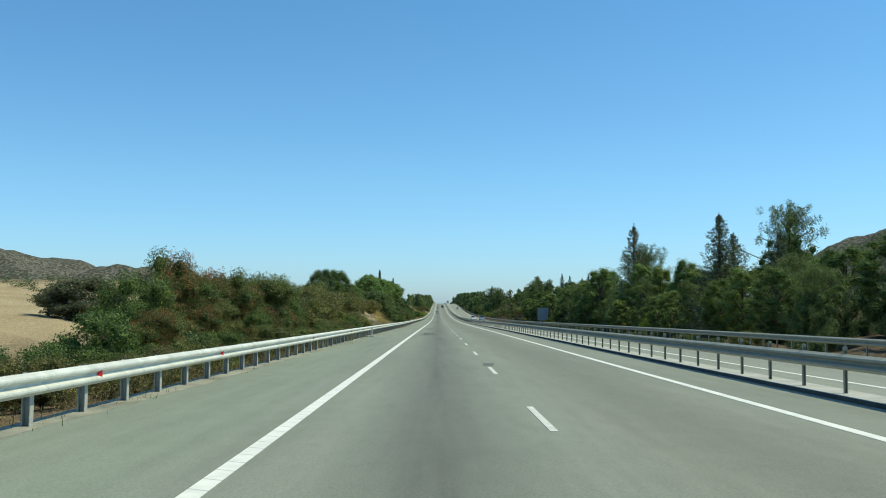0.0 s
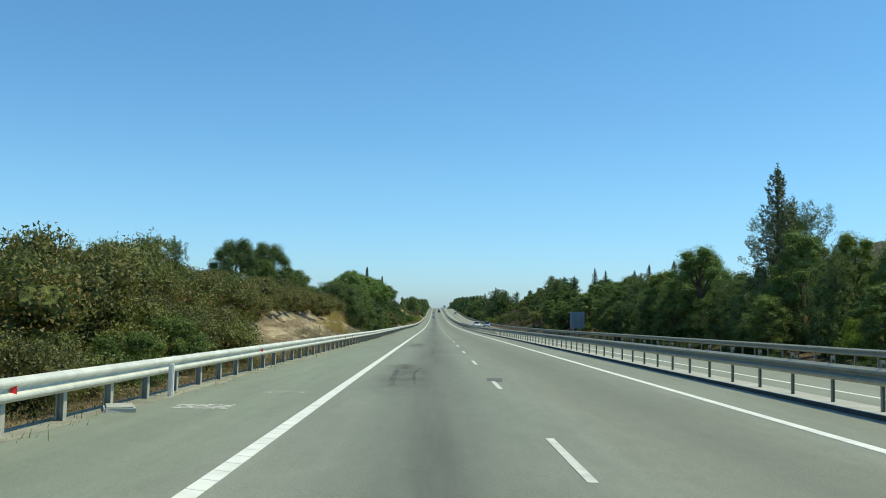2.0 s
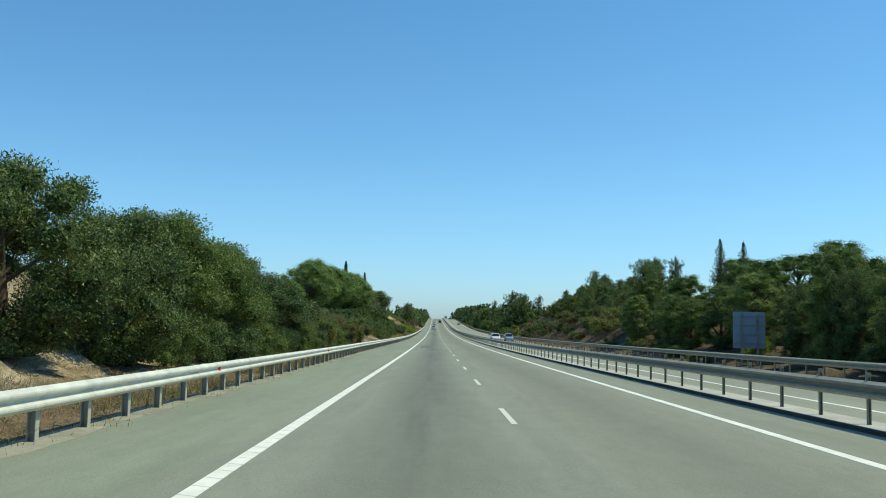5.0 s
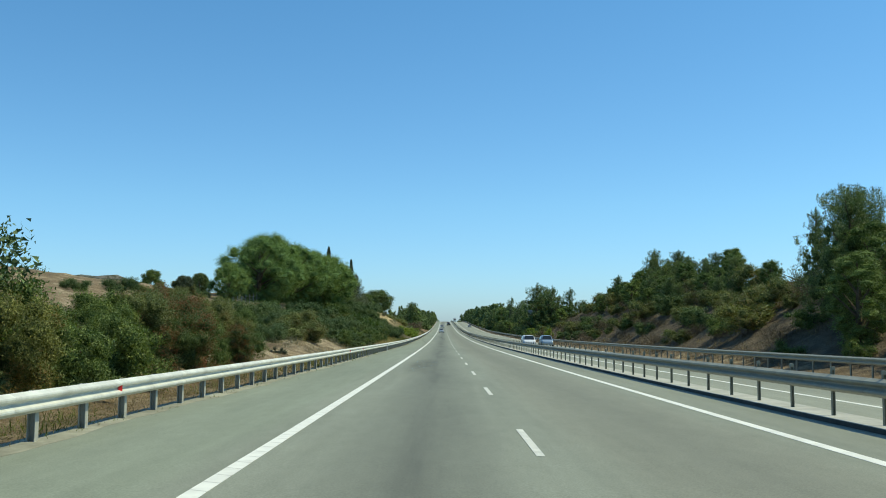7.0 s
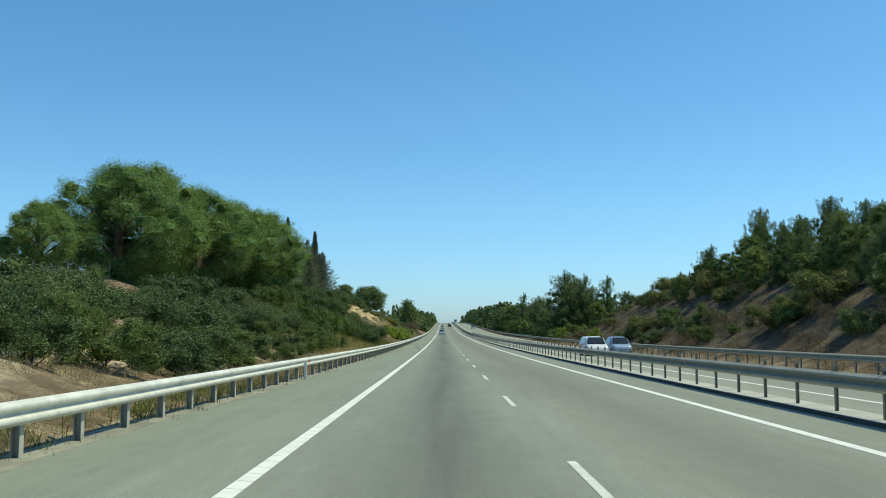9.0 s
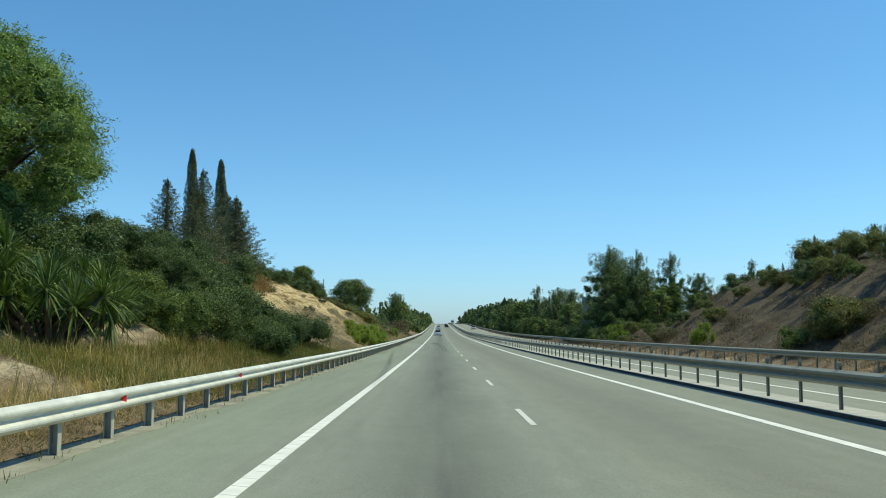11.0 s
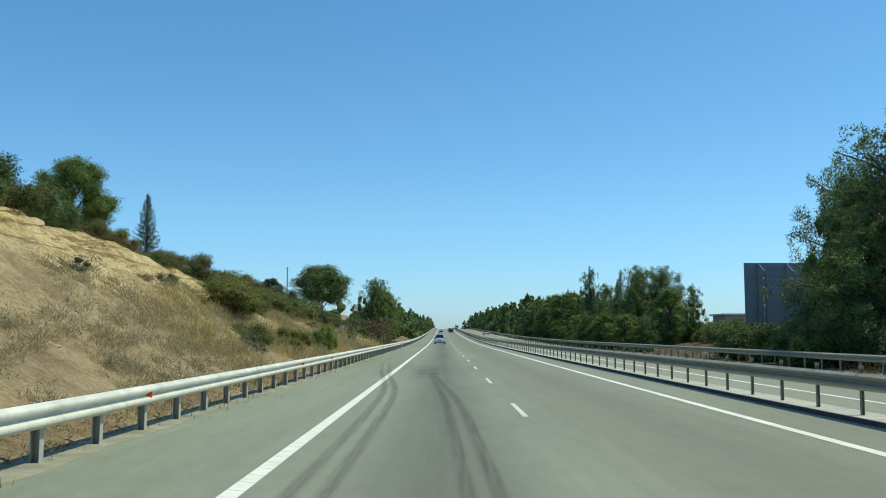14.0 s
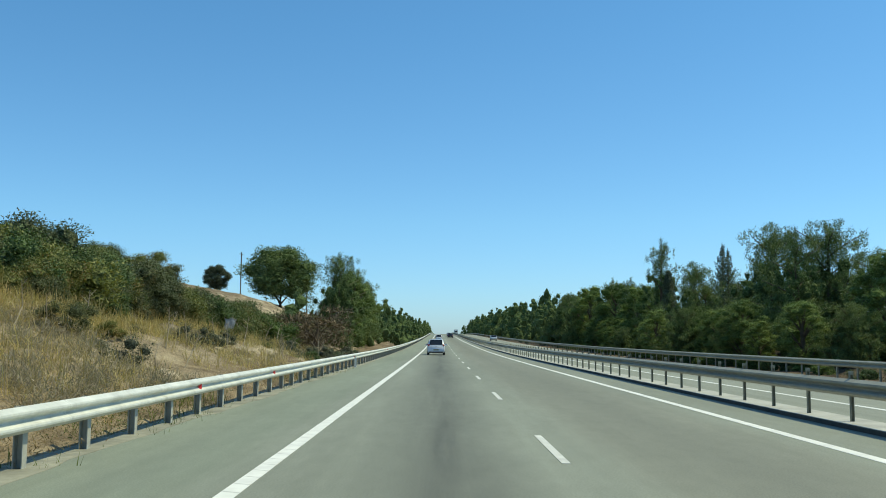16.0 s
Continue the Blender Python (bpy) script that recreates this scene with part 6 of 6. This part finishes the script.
pole(-43, 610, 18.6)
pole(-29.5, 612, 14.5)
for i in range(9):
    y = 276 + i * 2.6
    bm = bmesh.new()
    tube(bm, [(0, 0, -0.2), (0, 0, 1.25)], [0.025, 0.025], 6)
    if i < 8:
        for z in (0.35, 0.7, 1.05):
            tube(bm, [(0, 0, z), (0.1, 2.6, z + 0.02)], [0.006, 0.006], 3)
    ob = tagged(part("fence_post", bm, STEEL), "thin metal fence post strung with wire", "fence post", "wire fence on the bank")
    x = -24.2 - 0.1 * i
    ob.matrix_basis = pose(x, y, float(ground_z(x, y)))


def house(x, y, w, d, h):
    g = float(ground_z(x, y))
    root = tagged(new("house"), "low pale house with flat roof beyond the trees", "house")
    root.matrix_basis = pose(x, y, g)
    bm = bmesh.new()
    box(bm, -w / 2, w / 2, -d / 2, d / 2, -1, h)
    part("wall", bm, plain("cream_plaster", (0.34, 0.30, 0.26), 0.85, vary=0.1), root)
    bm = bmesh.new()
    box(bm, -w / 2 - 0.6, w / 2 + 0.6, -d / 2 - 0.6, d / 2 + 0.6, h, h + 0.3, 0.03)
    part("roof", bm, plain("pale_roof", (0.62, 0.6, 0.56), 0.8, vary=0.1), root)
    for i in range(3):
        bm = bmesh.new()
        box(bm, -w / 2 + 1.5 + i * w / 3, -w / 2 + 2.8 + i * w / 3, -d / 2 - 0.05, -d / 2 - 0.004, 1.0, 2.2)
        part("window", bm, DARK_STEEL, root)
    return root


house(57, 545, 9, 8, 3.3)


def hill(name, label, x, y, rx, ry, h, seed, mat):
    n = 70
    u, v = np.meshgrid(np.linspace(-1, 1, n), np.linspace(-1, 1, n))
    r = np.sqrt(u * u + v * v)
    z = h * np.clip(1 - r ** 1.6, 0, 1) * (1 + 0.14 * rough(u * 5 + seed, v * 5, 1.0) + 0.03 * rough(u * 16, v * 16 + seed, 1.0)) - 8
    i = (np.arange(n - 1)[:, None] * n + np.arange(n - 1)[None]).ravel()
    me = from_arrays(name, np.stack([x + u * rx, y + v * ry, z], -1).reshape(-1, 3), np.stack([i, i + 1, i + n + 1, i + n], 1), mat, True)
    return tagged(new(name, me), label, "hill", kind="structure")


def hill_material():
    m, n, l, b = material("scrubby_hillside", 0.95, 0.0, 0.05)
    a, c = noise_node(n, l, 0.34, 2, "World"), noise_node(n, l, 0.02, 4, "World")
    bare = ramp_node(n, l, c.outputs[0], [(0.3, (0.135, 0.125, 0.11)), (0.7, (0.19, 0.175, 0.15))])
    f = ramp_node(n, l, a.outputs[0], [(0.43, (0, 0, 0)), (0.52, (1, 1, 1))])
    l.new(mix_node(n, l, f.outputs[0], bare.outputs[0], (0.065, 0.07, 0.05)), b.inputs["Base Color"])
    return m


HILLSIDE = hill_material()
hill("hill", "scrub-covered grey-brown hill beyond the field", -440, 900, 190, 160, 60, 1.0, HILLSIDE)
hill("hill", "low scrubby hill ridge behind the field", -285, 860, 130, 120, 44, 5.0, HILLSIDE)
hill("hill", "bare brown hill behind the wood", 440, 800, 175, 170, 90, 3.0, HILLSIDE)
hill("hill", "low dry hill behind the bank", -185, 580, 120, 110, 24, 7.0, HILLSIDE)
bx, by = [], []
clumps = []
for k in range(26):
    y, x = 95 + 190 * rng.random(), -48 - 70 * rng.random()
    clumps.append((x, y + 30, float(ground_z(x, y + 30)) + 0.7, 1.2 + rng.random(), 1.1))
at, out, big = clump_points(clumps, 12, 0.2, 20)
tagged(new("field_scrub", leaves("field_scrub", at, out, sizes(0.25, big), DARK, 0.5)), "dark scrub bushes dotted along the edge of the field", "scrub", kind="stuff")

# ---- vehicles ----
GLASS_DARK = plain("tinted_glass", (0.015, 0.018, 0.02), 0.08, 0.0, vary=0.05, spec=0.6)
TYRE = plain("tyre_rubber", (0.02, 0.02, 0.02), 0.85, vary=0.1)
RIM = plain("alloy_rim", (0.45, 0.45, 0.46), 0.35, 0.8, vary=0.05)
TAIL = plain("red_tail_lamp", (0.42, 0.02, 0.02), 0.2, vary=0.05)
LAMP = plain("clear_lamp", (0.6, 0.62, 0.64), 0.15, 0.3, vary=0.05)
PLATE = plain("dull_yellow_plate", (0.30, 0.26, 0.10), 0.5, vary=0.05)


def loft(bm, sections):
    """A closed body from cross sections (y, half width, low z, belt z, top z, top half width)."""
    rings = []
    for y, w, z0, zb, z1, wt in sections:
        half = [(0, z0), (w * 0.92, z0), (w, z0 + (zb - z0) * 0.35), (w * 0.985, zb), (wt + (w - wt) * 0.15, z1 - (z1 - zb) * 0.12), (wt * 0.85, z1), (0, z1 + 0.015)]
        ring = [bm.verts.new((x, y, z)) for x, z in half] + [bm.verts.new((-x, y, z)) for x, z in half[-2:0:-1]]
        rings.append(ring)
    n = len(rings[0])
    for a, b in zip(rings, rings[1:]):
        for i in range(n):
            bm.faces.new((a[i], a[(i + 1) % n], b[(i + 1) % n], b[i]))
    bm.faces.new(rings[0][::-1]), bm.faces.new(rings[-1])
    bmesh.ops.recalc_face_normals(bm, faces=bm.faces)


def prism(bm, pts, d):
    """A thin panel over a polygon, pushed out along d."""
    a = [bm.verts.new(p) for p in pts]
    b = [bm.verts.new(Vector(p) + Vector(d)) for p in pts]
    bm.faces.new(a[::-1]), bm.faces.new(b)
    for i in range(len(a)):
        j = (i + 1) % len(a)
        bm.faces.new((a[i], a[j], b[j], b[i]))
    bmesh.ops.recalc_face_normals(bm, faces=bm.faces)


def car(label, paint, long=3.9, w=0.85, h=1.5, estate=0.0):
    """A car with its tail at y = 0 and its nose at y = long."""
    root = tagged(new("car"), label, "car", "vehicles on the motorway")
    belt, top_w = h * 0.6, w * 0.74
    bm = bmesh.new()
    loft(bm, [(0.0, w * 0.86, 0.32, 0.8, belt, w * 0.8), (0.06, w * 0.95, 0.26, 0.85, belt + 0.04, w * 0.84), (0.22, w, 0.22, belt, h * 0.78, top_w * 1.05), (0.55 - 0.3 * estate, w, 0.2, belt, h * 0.97, top_w),
              (long * 0.38, w, 0.2, belt, h, top_w), (long * 0.62, w, 0.2, belt - 0.02, h * 0.95, top_w), (long * 0.77, w * 0.99, 0.2, belt - 0.06, belt + 0.03, w * 0.85),
              (long * 0.94, w * 0.93, 0.22, belt - 0.16, belt - 0.1, w * 0.8), (long, w * 0.8, 0.28, belt - 0.32, belt - 0.28, w * 0.7)])
    body = part("body", bm, paint, root, smooth=True)
    bm = bmesh.new()
    prism(bm, [(-w * 0.74, 0.13, belt + 0.05), (w * 0.74, 0.13, belt + 0.05), (w * 0.66, 0.43 - 0.24 * estate, h * 0.92), (-w * 0.66, 0.43 - 0.24 * estate, h * 0.92)], (0, -0.1, 0.05))
    part("rear_window", bm, GLASS_DARK, body)
    bm = bmesh.new()
    prism(bm, [(-w * 0.8, long * 0.77, belt + 0.04), (w * 0.8, long * 0.77, belt + 0.04), (w * 0.66, long * 0.64, h * 0.93), (-w * 0.66, long * 0.64, h * 0.93)], (0, 0.08, 0.06))
    part("windscreen", bm, GLASS_DARK, body)
    for s in (-1, 1):
        bm = bmesh.new()
        prism(bm, [(s * w * 0.97, 0.7, belt + 0.03), (s * w * 0.97, long * 0.7, belt + 0.03), (s * w * 0.8, long * 0.6, h * 0.9), (s * w * 0.8, 0.75, h * 0.9)], (s * 0.03, 0, 0.01))
        part("side_window", bm, GLASS_DARK, body)
        bm = bmesh.new()
        box(bm, s * w * 0.82 - 0.09, s * w * 0.82 + 0.09, -0.02, 0.14, 0.82, belt + 0.12, 0.03)
        part("tail_lamp", bm, TAIL, body)
        bm = bmesh.new()
        box(bm, s * w * 0.66 - 0.14, s * w * 0.66 + 0.14, long - 0.16, long - 0.01, belt - 0.36, belt - 0.22, 0.03)
        part("headlamp", bm, LAMP, body)
        bm = bmesh.new()
        box(bm, s * (w + 0.1) - 0.09, s * (w + 0.1) + 0.09, long * 0.66, long * 0.66 + 0.1, belt - 0.02, belt + 0.13, 0.03)
        part("mirror", bm, paint, body)
        for y in (0.62, long - 0.72):
            bm = bmesh.new()
            bmesh.ops.create_cone(bm, cap_ends=True, segments=20, radius1=0.3, radius2=0.3, depth=0.19, matrix=pose(s * (w - 0.1), y, 0.3, 0, 90))
            wheel = part("wheel", bm, TYRE, root, smooth=False)
            bm = bmesh.new()
            bmesh.ops.create_cone(bm, cap_ends=True, segments=16, radius1=0.2, radius2=0.17, depth=0.03, matrix=pose(s * (w - 0.002), y, 0.3, 0, 90 * s))
            part("rim", bm, RIM, wheel)
    bm = bmesh.new()
    box(bm, -w * 0.9, w * 0.9, -0.06, 0.1, 0.3, 0.56, 0.04)
    bumper = part("bumper", bm, paint, root)
    bm = bmesh.new()
    box(bm, -0.26, 0.26, -0.075, -0.055, 0.44, 0.55)
    part("number_plate", bm, PLATE, bumper)
    bm = bmesh.new()
    box(bm, -w * 0.82, w * 0.82, -0.065, 0.08, 0.24, 0.36, 0.02)
    part("valance", bm, TYRE, bumper, "black plastic lower edge")
    bm = bmesh.new()
    box(bm, -w * 0.62, w * 0.62, 0.3 - 0.2 * estate, 0.56 - 0.2 * estate, h * 0.955, h * 0.985, 0.02)
    part("spoiler", bm, paint, body)
    bm = bmesh.new()
    box(bm, -0.08, 0.08, -0.012, 0.05, 0.72, 0.84, 0.02)
    part("badge", bm, RIM, body)
    return root


CAR_WHITE = plain("white_car_paint", (0.66, 0.69, 0.74), 0.25, vary=0.03, spec=0.5)
CAR_DARK = plain("black_car_paint", (0.03, 0.032, 0.036), 0.25, vary=0.05, spec=0.5)
CAR_SILVER = plain("silver_car_paint", (0.42, 0.44, 0.46), 0.3, 0.5, vary=0.04)
CAR_BLUE = plain("pale_blue_car_paint", (0.30, 0.40, 0.52), 0.3, 0.3, vary=0.04)


def on_road(ob, x, y, turn=0.0):
    ob.matrix_basis = along(x, y, float(crossfall(x)) + 0.004, turn)
    return ob


on_road(car("small white hatchback with dark tinted rear window", CAR_WHITE), -1.9, 507.7)
on_road(car("white hatchback further along the near lane", CAR_WHITE), -1.8, 648)
on_road(car("black saloon car in the overtaking lane", CAR_DARK, 4.4, 0.88, 1.42), 1.9, 715)
on_road(car("silver saloon car far along the motorway", CAR_SILVER, 4.4, 0.88, 1.45), 2.0, 770)
on_road(car("white estate car on the oncoming carriageway", CAR_WHITE, 4.3, 0.87, 1.5, 1.0), 10.3, 307, 180)
on_road(car("pale blue car on the oncoming carriageway", CAR_BLUE), 13.4, 313, 180)
on_road(car("silver car on the oncoming carriageway", CAR_SILVER, 4.3, 0.87, 1.45), 12.6, 664, 180)
truck = tagged(new("truck"), "white box truck on the far oncoming carriageway", "truck", "vehicles on the motorway")
for nm, b, mat in (("cargo_box", (-1.2, 1.2, 0, 6.5, 0.9, 3.5), WHITE), ("cab", (-1.15, 1.15, 6.7, 8.6, 0.5, 2.7), WHITE), ("windscreen", (-1.0, 1.0, 8.55, 8.64, 1.6, 2.5), GLASS_DARK), ("chassis", (-0.8, 0.8, 0.3, 8.2, 0.4, 0.88), DARK_STEEL)):
    bm = bmesh.new()
    box(bm, *b, 0.04)
    part(nm, bm, mat, truck)
for s in (-1, 1):
    for y in (1.4, 7.6):
        bm = bmesh.new()
        bmesh.ops.create_cone(bm, cap_ends=True, segments=18, radius1=0.45, radius2=0.45, depth=0.28, matrix=pose(s * 0.95, y, 0.45, 0, 90))
        part("wheel", bm, TYRE, truck)
on_road(truck, 9.2, 1035, 180)
